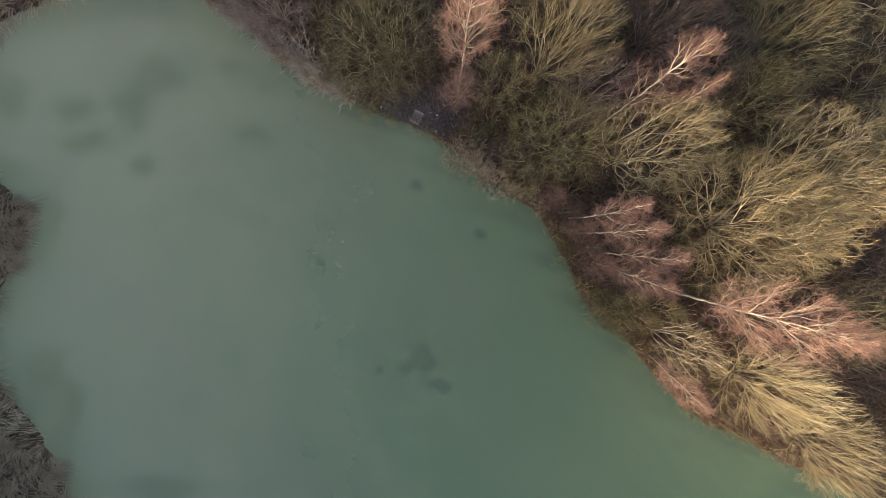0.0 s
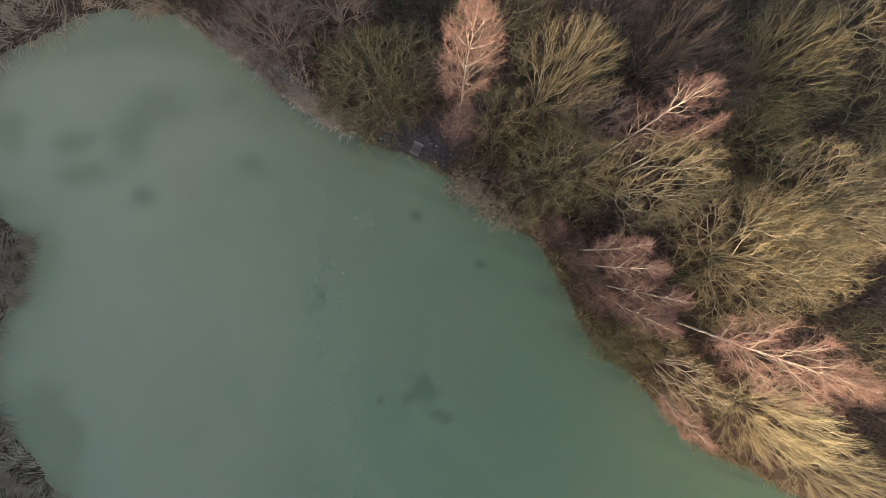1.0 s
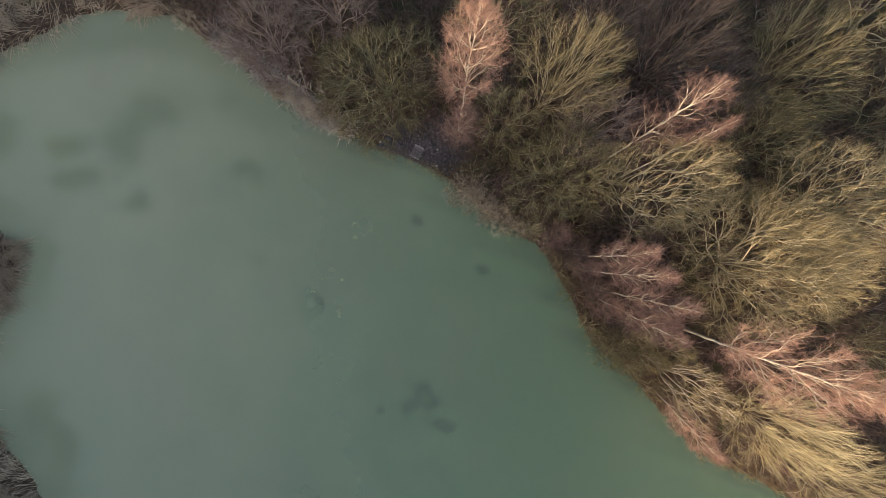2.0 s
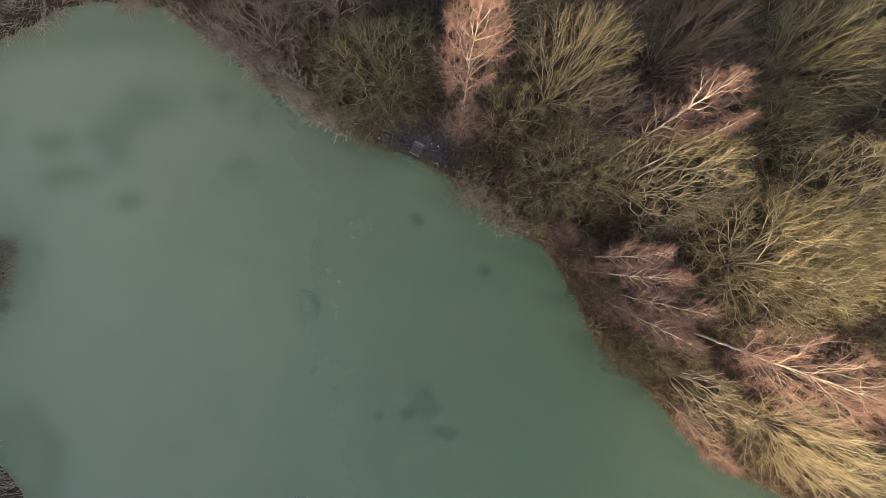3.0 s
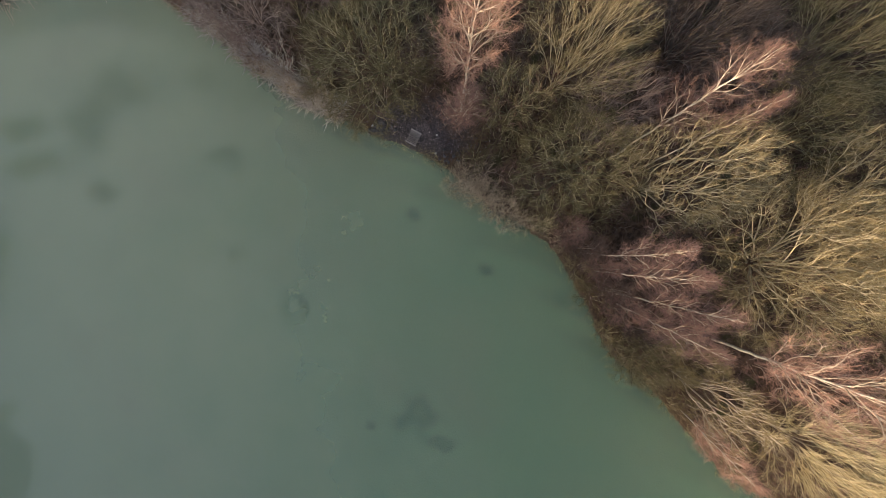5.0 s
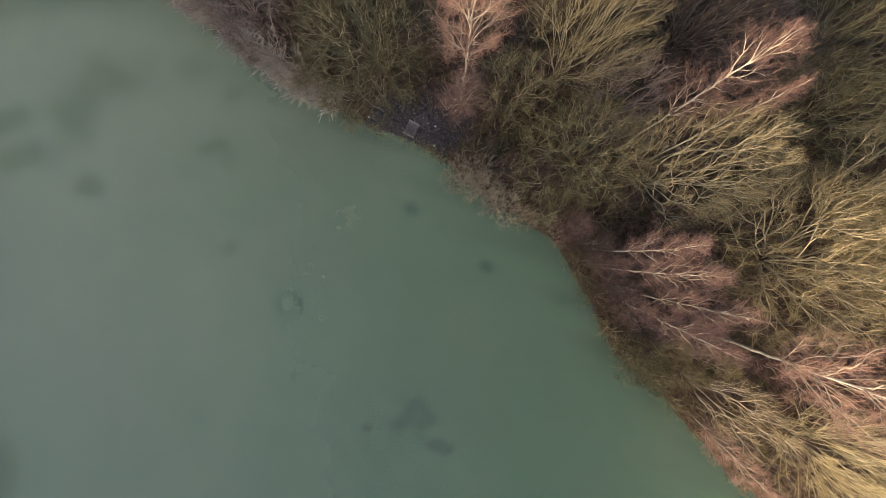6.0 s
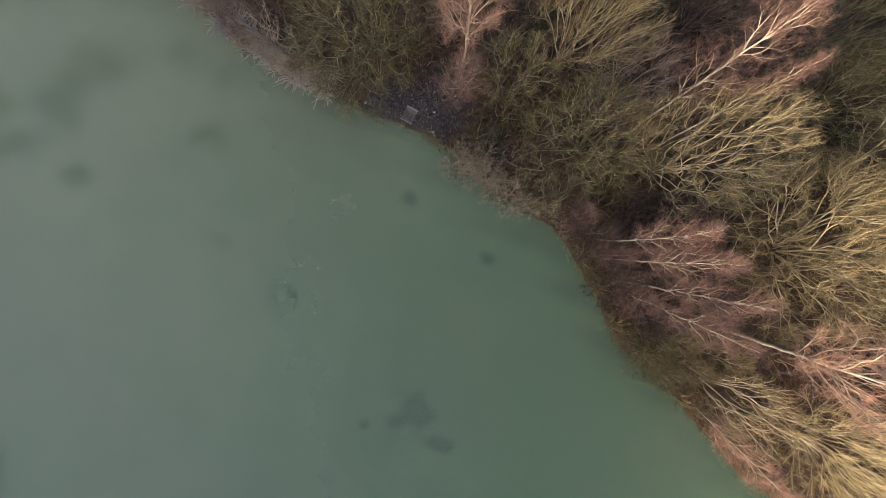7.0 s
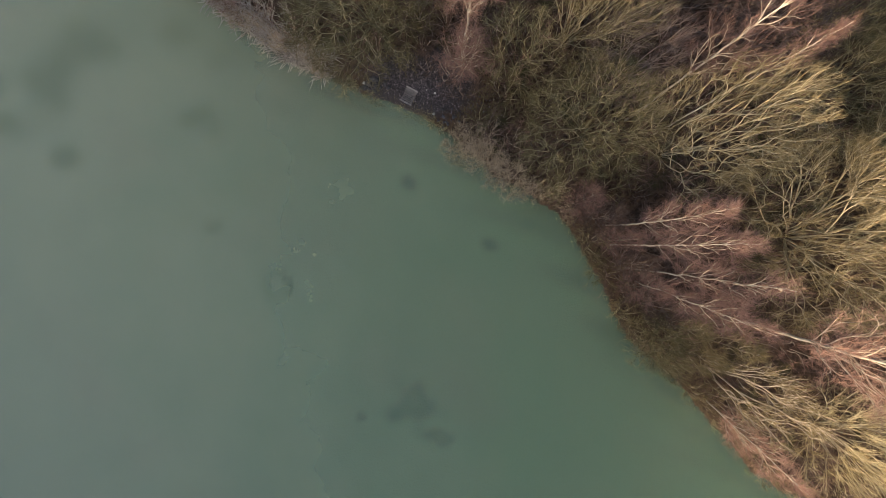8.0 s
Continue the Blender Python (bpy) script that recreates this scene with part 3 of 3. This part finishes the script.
    ("willow_tree", 31.6, 6.2, 14.0, 5.4, 32, (0.8, 0.6), 13, 1.0, YELLOW, "broad bare willow with tan rods beside a larger one"),
    ("willow_tree", 31.4, 1.4, 12.0, 4.2, 33, (0.8, 0.3), 12, 1.0, MOSSY, "bare willow with tan rods crowded beside a larger one"),
    ("willow_tree", -10.5, 26.5, 9.5, 4.6, 30, (-0.3, 0.6), 10, 0.9, MAUVE, "bare brown tree with hazy twigs"),
]
DOMES = {11, 13, 15, 16, 17, 19, 20, 27}
BROOMS = {14: 0.25, 17: 0.21, 18: 0.25, 21: 0.21, 25: 0.2}
for kind, x, y, h, r, seed, lean, stems, dense, looks, label in WILLOWS:
    dome = seed in DOMES
    willow(kind, x, y, h, r * (1.12 if dome else 1.04), seed, lean, min(stems, 14), dense, looks, label, group="broad bare trees of the wood", flat=0.62 if dome else 0.35, share=BROOMS.get(seed, 0.32), crook=0.09 if seed in BROOMS else 0.13, deep=0.75 if dome else 0.5)

# ---- birches ----
BIRCHES = [
    ("birch_tree", 1.3, 15.6, (2.3, 19.6, 18.5), 41, (-0.2, 0.2), 2.7, 1.7, 0.42, 0.66, "sunlit birch with a salmon-pink haze of twigs"),
    ("birch_tree", 14.2, 11.4, (18.8, 14.8, 17.0), 42, (0.3, 0.2), 2.3, 0.95, 0.45, 0.66, "leaning birch with a white trunk and pink twigs"),
    ("birch_tree", 16.6, 10.4, (20.6, 12.7, 15.0), 43, (0.2, 0.2), 0.8, 0.8, 0.62, 0.5, "slim leaning birch with pinkish twigs"),
    ("birch_tree", 12.6, 3.2, (15.5, 3.4, 14.0), 44, (-0.7, -0.6), 1.3, 0.85, 0.48, 0.48, "slim bank birch bending away from the water"),
    ("birch_tree", 13.2, 1.6, (16.6, 1.5, 14.2), 45, (-0.6, -0.1), 1.45, 0.85, 0.5, 0.54, "slim bank birch with a curved white trunk"),
    ("birch_tree", 14.2, -0.2, (17.8, -0.9, 15.0), 46, (-0.3, 0.1), 1.45, 0.85, 0.5, 0.56, "slim bank birch with a salmon-pink twig plume"),
    ("birch_tree", 15.2, -1.3, (17.1, -3.2, 14.6), 47, (-0.9, 0.4), 1.4, 0.85, 0.5, 0.5, "twin-stemmed bank birch with pink twigs"),
    ("birch_tree", 23.6, -4.4, (26.8, -5.9, 20.5), 48, (0.0, -0.2), 3.2, 1.7, 0.36, 0.72, "tall sunlit birch with a white trunk and pink haze"),
    ("birch_tree", 21.0, -10.8, (22.4, -13.8, 9.5), 50, (0.0, 0.0), 1.4, 0.9, 0.25, 0.5, "reddish young birch leaning over the water"),
    ("birch_tree", 1.35, 14.7, (1.5, 15.2, 8.5), 51, (0.0, 0.0), 1.9, 0.9, 0.3, 0.5, "small drooping birch under a taller one"),
]
for kind, x, y, tip, seed, bend, radius, dense, start, thick, label in BIRCHES:
    small = tip[2] < 9
    birch(kind, x, y, tip, seed, bend, radius, dense, label, start, SCRUB_BRANCH if small else BIRCH_BARK, "birches of the bank", (BIRCH_BRANCH, SUNLIT_BIRCH_TWIG if radius > 2.5 or seed == 50 else BIRCH_TWIG), -0.4 if small else -0.05, thick, pale=2 if small else 4, limbs=26 if radius > 2.5 else 16)

# small trees and tall shrubs of the bank
willow("pale_bank_tree", 20.6, -7.8, 12.0, 2.4, 49, (1.6, -1.6), 4, 1.3, (BIRCH_BRANCH, BIRCH_BRANCH, WILLOW_TWIG), "pale many-limbed tree leaning along the bank", group="bank shrubs", share=0.28, crook=0.13, girth=1.1)
for i, (x, y, h) in enumerate([(11.6, 3.6, 6.0), (12.6, 1.9, 6.5), (13.4, 0.2, 6.5), (14.3, -1.6, 7.0), (15.6, -3.0, 6.5), (17.0, -4.6, 6.5), (18.3, -6.6, 6.0), (10.2, 4.9, 5.0), (16.2, 1.5, 6.0), (19.2, -3.2, 7.0), (20.0, -5.6, 7.0)]):
    tan = i in (5, 6, 10)
    birch("brown_bank_tree", x, y, (x + 0.06 * x, y + 0.3 * math.sin(i * 3.0), h), 700 + i, (0.1, 0), 1.6, 0.72, "small tan hazy tree crowded along the bank" if tan else "small brown hazy tree crowded along the bank", 0.15, SCRUB_BRANCH, "bank shrubs", (MOSSY_BRANCH, MOSSY_TWIG) if tan else (SCRUB_BRANCH, BIRCH_TWIG if i % 2 else SCRUB_TWIG), 0.0, 0.6, length=0.6, limbs=10)
willow("young_willow", 7.9, 5.5, 7.5, 1.2, 61, (0.1, 0.1), 7, 0.6, OLIVE, "young pale-yellow willow on the bank", group="bank shrubs")
willow("olive_willow_shrub", 16.4, -6.2, 4.6, 2.6, 62, (-0.2, 0.2), 10, 1.5, OLIVE, "low olive willow shrub over the water's edge", group="bank shrubs")
willow("grey_willow_shrub", -2.1, 19.6, 6.0, 2.2, 63, (0, 0), 10, 1.0, (SCRUB_BRANCH, SCRUB_BRANCH, SCRUB_TWIG), "grey fine-twigged shrub behind the gravel", group="bank shrubs", twig=0.7)
willow("dead_tree", -12.6, 18.2, 8.5, 1.9, 64, (-0.6, 0.9), 4, 0.3, (BIRCH_BRANCH, BIRCH_BRANCH, BIRCH_BRANCH), "dead pale tree with a few crooked boughs", group="bank shrubs", share=0.3, crook=0.2, length=0.3)

# ---- an unseen tall wood beyond the far shore, added sunward to shade the pond ----
def far_wood():
    """Bare trunks and boughs in a belt, tall to the west and lower to the south to fit the shade."""
    g = np.random.default_rng(300)
    to_sun = np.array([math.sin(az), math.cos(az)])
    across = np.array([-to_sun[1], to_sun[0]])
    n, m = 300, 50
    c = np.linspace(-140, 90, n) + g.uniform(-0.6, 0.6, n)
    g.shuffle(c)
    q = across * c[:, None] + to_sun * g.uniform(62, 78, (n, 1))
    top = (12.0 + 12.0 * np.clip((26 - c) / 10, 0, 1)) * g.uniform(0.9, 1.06, n)
    foot = np.column_stack([q, relief(q) - 0.3])
    tip = foot + np.column_stack([g.normal(0, 0.6, (n, 2)), top])
    P = bezier(foot, (foot + tip) / 2 + g.normal(0, 0.3, (n, 3)), tip, 6)
    R = (0.012 * top)[:, None] * np.linspace(1, 0.2, 6)[None]
    B, RB = sprout(g, P, R, m, 0.02, 1.0, 0.24, 55, 2, 0.08, 0.12, 0.15, 0.6)
    C, RC = sprout(g, B, RB, 2, 0.2, 1.0, 0.6, 45, 2, 0.05, 0.1, 0.11, 0.5)
    E, RE = sprout(g, P, R, 22, 0.0, 0.35, 0.17, 80, 2, 0.05, 0.1, 0.15, 0.6)
    v, f, _ = bundle([(*tubes(P, R, 5), 0), (*tubes(B, RB), 0), (*spikes(C, RC * 1.3), 0), (*tubes(E, RE), 0)])
    tagged(new("far_wood", mesh_of("far_wood", v, f, [SCRUB_BRANCH])), "unseen tall bare brown wood beyond the far shore, added to shade the pond", "wood", kind="stuff")


far_wood()

# ---- shrubs of the wood's floor and of the bank ----
rng = np.random.default_rng(7)
BROWNS = [shrub_meshes(100 + i, 2.6, 1.7, 15, (SCRUB_BRANCH, SCRUB_TWIG)) for i in range(4)]
REDS = [shrub_meshes(110 + i, 3.0, 1.6, 15, (BIRCH_BRANCH, BIRCH_TWIG)) for i in range(2)]
OLIVES = [shrub_meshes(120 + i, 2.8, 1.6, 15, (OLIVE_BRANCH, OLIVE_TWIG)) for i in range(2)]
PALES = [shrub_meshes(130 + i, 2.4, 1.5, 20, (PALE_TWIG, PALE_TWIG), 1.5) for i in range(3)]
GOLDS = [shrub_meshes(140 + i, 2.8, 1.6, 16, (WILLOW_BRANCH, WILLOW_TWIG), 1.3) for i in range(2)]

crowns = np.array([(x + 0.5 * lean[0], y + 0.5 * lean[1], r) for _, x, y, _, r, _, lean, *_ in WILLOWS])
spots = []
tries = rng.uniform((-30, -26), (46, 31), (4200, 2))
dist = shore_distance(tries)
for (x, y), d in zip(tries, dist):
    if d > 3.0 and rng.random() < 0.55 and (np.hypot(crowns[:, 0] - x, crowns[:, 1] - y) < 0.75 * crowns[:, 2]).any():
        continue
    if d < 1.0 or (abs(x + 2.4) < 4.0 and abs(y - 14.4) < 2.8 and d < 2.8):
        continue
    if all((x - a) ** 2 + (y - b) ** 2 > 1.45 ** 2 for a, b in spots):
        spots.append((x, y))
for x, y in spots[:470]:
    pick = rng.random()
    size = rng.uniform(0.8, 1.4)
    turn = rng.uniform(0, 6.28)
    if pick < 0.62:
        shrub("brown_shrub", BROWNS[rng.integers(4)], x, y, turn, size, "bare brown shrub of the wood's floor", "undergrowth shrubs")
    elif pick < 0.8:
        shrub("reddish_shrub", REDS[rng.integers(2)], x, y, turn, size, "bare reddish-brown shrub of the wood's floor", "undergrowth shrubs")
    else:
        shrub("olive_shrub", OLIVES[rng.integers(2)], x, y, turn, size, "bare olive-brown shrub of the wood's floor", "undergrowth shrubs")

# a hedge of low shrubs all along the near bank
bank = smooth_loop(SHORE, 8)[:8 * 18]
gone = 0.0
for i in range(1, len(bank)):
    gone += np.linalg.norm(bank[i] - bank[i - 1])
    if gone < 0.85:
        continue
    gone = 0.0
    x, y = bank[i]
    tx, ty = bank[i] - bank[i - 1]
    nx, ny = np.array([-ty, tx]) / math.hypot(tx, ty)
    if shore_distance(np.array([[x + nx, y + ny]]))[0] < 0:
        nx, ny = -nx, -ny
    off = rng.uniform(0.2, 1.0)
    x, y = x + nx * off, y + ny * off
    if -6.8 < x < 1.0:
        continue
    size, turn = rng.uniform(0.45, 0.85), rng.uniform(0, 6.28)
    if 18 < x:
        shrub("tan_shrub", GOLDS[rng.integers(2)] if rng.random() < 0.8 else REDS[rng.integers(2)], x, y, turn, size, "bare tan shrub at the water's edge", "bank shrubs")
    elif x > 11.0 and rng.random() < 0.7:
        shrub("olive_shrub", GOLDS[rng.integers(2)] if rng.random() < 0.6 else OLIVES[rng.integers(2)], x, y, turn, size * 1.45, "bare olive-tan shrub at the water's edge", "bank shrubs")
    elif rng.random() < (0.85 if x < -8 else 0.65 if x < 10 else 0.3):
        shrub("pale_shrub", PALES[rng.integers(3)], x, y, turn, size, "bare pale-grey shrub at the water's edge", "bank shrubs")
    else:
        shrub("brown_shrub", BROWNS[rng.integers(4)], x, y, turn, size, "bare brown shrub at the water's edge", "bank shrubs")
for x, y, size in [(0.7, 9.5, 0.9), (1.7, 9.5, 1.15), (2.6, 8.7, 1.2), (3.5, 8.0, 1.25), (4.4, 7.4, 1.15), (5.3, 6.7, 1.1), (6.2, 6.1, 0.9), (7.0, 5.5, 0.8), (3.0, 9.8, 1.0), (1.2, 8.7, 0.6), (4.6, 6.5, 0.6)]:
    shrub("pale_shrub", PALES[rng.integers(3)], x, y, rng.uniform(0, 6.28), size, "big pale-grey shrub hanging over the water", "bank shrubs")


# ---- reeds, grass, litter ----
def blades(name, q, length, lean, thick, mat, label, category, droop=0.25, along=None, seed=1):
    """Many thin blades, each a bent tapered tube, standing on the ground at the places q."""
    g = np.random.default_rng(seed)
    n = len(q)
    foot = np.column_stack([q, relief(q) - 0.05])
    a = g.uniform(0, 6.283, n)
    out = np.column_stack([np.cos(a), np.sin(a), np.zeros(n)])
    if along is not None:
        out = out * 0.6 + along
    ln = length * g.uniform(0.55, 1.2, (n, 1))
    ln_lean = lean * g.uniform(0.2, 1.4, (n, 1))
    tip = foot + ln * (np.array([0, 0, 1.0]) + ln_lean * out)
    tip[:, 2] -= droop * ln[:, 0] * ln_lean[:, 0]
    mid = foot + (tip - foot) * 0.45 + np.array([0, 0, 0.14]) * ln
    v, f = tubes(bezier(foot, mid, tip, 3), thick * g.uniform(0.7, 1.3, (n, 1)) * np.array([[0.8, 1, 0.25]]))
    return tagged(new(name, mesh_of(name, v, f, [mat])), label, category, kind="stuff")


def scatter(g, lo, hi, count, near, far):
    """Random places in a box whose distance from the water line lies between near and far, in loose clumps."""
    q = g.uniform(lo, hi, (count, 2))
    hub = g.uniform(lo, hi, (max(4, count // 40), 2))
    pull = hub[g.integers(len(hub), size=count)]
    q = np.where(g.random((count, 1)) < 0.75, pull + g.normal(0, 0.28, (count, 2)), q)
    d = shore_distance(q)
    return q[(d > near) & (d < far)]


g = np.random.default_rng(70)
for lo, hi, count, seed in [((-54, 18), (-28, 34), 12000, 1), ((-52, -10), (-42, 12), 12000, 2), ((-50, -34), (-36, -12), 15000, 3)]:
    q = scatter(g, lo, hi, count, -0.4, 9.0)
    turn = 2.2 * np.sin(q[:, 0] * 0.45 + 1.7 * np.sin(q[:, 1] * 0.37)) + 1.6 * np.sin(q[:, 1] * 0.6 + seed)
    combed = np.column_stack([np.cos(turn), np.sin(turn), 0 * turn])
    blades("reed_bed", q, 1.4, 1.3, 0.02, REED, "dry grey-brown reeds at the pond's edge", "reeds", 0.75, along=combed, seed=seed)
q = scatter(g, (-29, -26), (44, 29), 60000, -0.25, 0.8)
blades("bank_grass", q, 0.75, 0.7, 0.013, GRASS, "dry tan grass along the water's edge", "grass", 0.6, seed=5)
q = scatter(g, (-8.5, 9), (1.5, 16.5), 5000, -0.4, 0.3)
blades("bank_grass", q, 0.7, 0.8, 0.014, GRASS, "pale grass tufts hanging into the water", "grass", 0.7, seed=15)
q = scatter(g, (-24, 14), (-9, 27), 20000, -0.3, 1.5)
blades("pale_sedge", q, 1.1, 0.9, 0.028, SEDGE, "pale tussocks of sedge on the bank", "sedge", 0.6, seed=6)
q = g.uniform((-30, -26), (48, 32), (16000, 2))
d = shore_distance(q)
q = q[(d > 0.5) & ~((np.abs(q[:, 0] + 1.9) < 4.2) & (np.abs(q[:, 1] - 14.4) < 2.2))]
blades("bramble_litter", q, 1.1, 1.3, 0.013, SCRUB_TWIG, "tangle of dead brown brambles and fallen twigs", "brambles", 0.55, seed=8)

# ---- the fishing place ----
def box_bm(sx, sy, sz, x=0, y=0, z=0, bevel=0.008):
    bm = bmesh.new()
    bmesh.ops.create_cube(bm, size=1, matrix=Matrix.Translation((x, y, z)) @ Matrix.Diagonal((sx, sy, sz, 1)))
    bmesh.ops.bevel(bm, geom=bm.edges[:], offset=bevel, segments=1, affect="EDGES")
    return bm


deck = new("fishing_platform")
deck.location, deck.rotation_euler = (-2.93, 13.48, height(-2.93, 13.48)), (0, 0, radians(-28.5))
tagged(deck, "small weathered dark slatted wooden fishing platform on gravel", "platform")
for side in (-1, 0, 1):
    part("bearer", box_bm(0.07, 1.22, 0.20, side * 0.42, 0, 0.06), PLANK, deck)
for i, (y, wide, lift) in enumerate([(-0.58, 0.13, 0.035), (-0.40, 0.085, 0), (-0.25, 0.085, 0), (-0.10, 0.085, 0), (0.05, 0.085, 0), (0.20, 0.12, 0), (0.327, 0.12, 0), (0.454, 0.12, 0), (0.59, 0.13, 0.035)]):
    end = lift > 0
    part("end_board" if end else "slat", box_bm(1.06 if end else 0.98, wide, 0.03, 0.006 * math.sin(i * 7), y, 0.176 + lift), PALE_PLANK if end else PLANK, deck, "paler raised end board" if end else "")


def stone_mesh(name, seed, mat):
    g = random.Random(seed)
    bm = bmesh.new()
    bmesh.ops.create_icosphere(bm, subdivisions=2, radius=0.5)
    for v in bm.verts:
        v.co *= 0.8 + 0.35 * noise.noise(v.co * 2.2 + Vector((seed, 0, 0)))
        v.co.z *= 0.65
    me = bpy.data.meshes.new(name)
    bm.to_mesh(me)
    bm.free()
    me.materials.append(mat)
    return me


DARKS = [stone_mesh("dark_stone", i, WET_ROCK) for i in range(4)]
LIGHT = stone_mesh("pale_stone", 9, PALE_STONE)
g = np.random.default_rng(90)


def stone(name, me, x, y, size, label, group):
    ob = new(name, me)
    ob.location, ob.rotation_euler, ob.scale = (x, y, height(x, y) + 0.12 * size), (0, 0, g.uniform(0, 6.28)), (size, size * g.uniform(0.7, 1.1), size)
    tagged(ob, label, "stone", group)


for i in range(26):
    stone("dark_rock", DARKS[i % 4], g.normal(-5.9, 0.75), g.normal(14.35, 0.3), g.uniform(0.25, 0.6), "dark wet rock at the water's edge", "rocks at the fishing place")
for i in range(14):
    stone("dark_rock", DARKS[i % 4], g.normal(0.2, 0.6), g.normal(11.3, 0.5), g.uniform(0.2, 0.45), "dark wet rock at the water's edge", "rocks at the fishing place")
for x, y, size in [(-0.85, 13.7, 0.26), (-1.5, 13.95, 0.16), (-0.95, 12.1, 0.3), (-6.6, 14.6, 0.3)]:
    stone("pale_stone", LIGHT, x, y, size, "pale stone on the dark gravel", "pale stones")


def gravel_material():
    """Dark purplish stones, each of its own shade."""
    m = bpy.data.materials.new("gravel_stone")
    m.use_nodes = True
    n, l = m.node_tree.nodes, m.node_tree.links
    geo, x = n.new("ShaderNodeNewGeometry"), n.new("ShaderNodeMix")
    x.data_type = "RGBA"
    curve = n.new("ShaderNodeMath")
    curve.operation = "POWER"
    l.new(geo.outputs["Random Per Island"], curve.inputs[0])
    curve.inputs[1].default_value = 3.5
    l.new(curve.outputs[0], x.inputs["Factor"])
    x.inputs[6].default_value, x.inputs[7].default_value = (0.036, 0.028, 0.032, 1), (0.27, 0.222, 0.238, 1)
    l.new(x.outputs[2], n["Principled BSDF"].inputs["Base Color"])
    n["Principled BSDF"].inputs["Roughness"].default_value = 0.75
    return m


GRAVEL = gravel_material()


def gravel(count):
    """Loose dark stones, eight faces each."""
    g = np.random.default_rng(91)
    q = g.normal(0, 0.5, (count, 2)) * (3.9, 1.9) + (-1.9, 14.4)
    q[:, 1] -= 0.28 * (q[:, 0] + 1.9)
    q = q[shore_distance(q) > 0.1]
    n = len(q)
    size = g.uniform(0.018, 0.05, (n, 1, 1)) * np.where(g.random((n, 1, 1)) < 0.2, 1.9, 1.0)
    octa = np.array([(1, 0, 0), (0, 1, 0), (-1, 0, 0), (0, -1, 0), (0, 0, 0.7), (0, 0, -0.7)])[None] * g.uniform(0.6, 1.3, (n, 6, 1))
    V = octa * size + np.column_stack([q, relief(q) + 0.02])[:, None]
    tri = np.array([(0, 1, 4), (1, 2, 4), (2, 3, 4), (3, 0, 4), (1, 0, 5), (2, 1, 5), (3, 2, 5), (0, 3, 5)])
    F = (np.arange(n)[:, None, None] * 6 + tri[None]).reshape(-1, 3)
    tagged(new("gravel", mesh_of("gravel", V.reshape(-1, 3), F, [GRAVEL])), "dark purplish gravel of the fishing place", "gravel", kind="stuff")


gravel(11000)
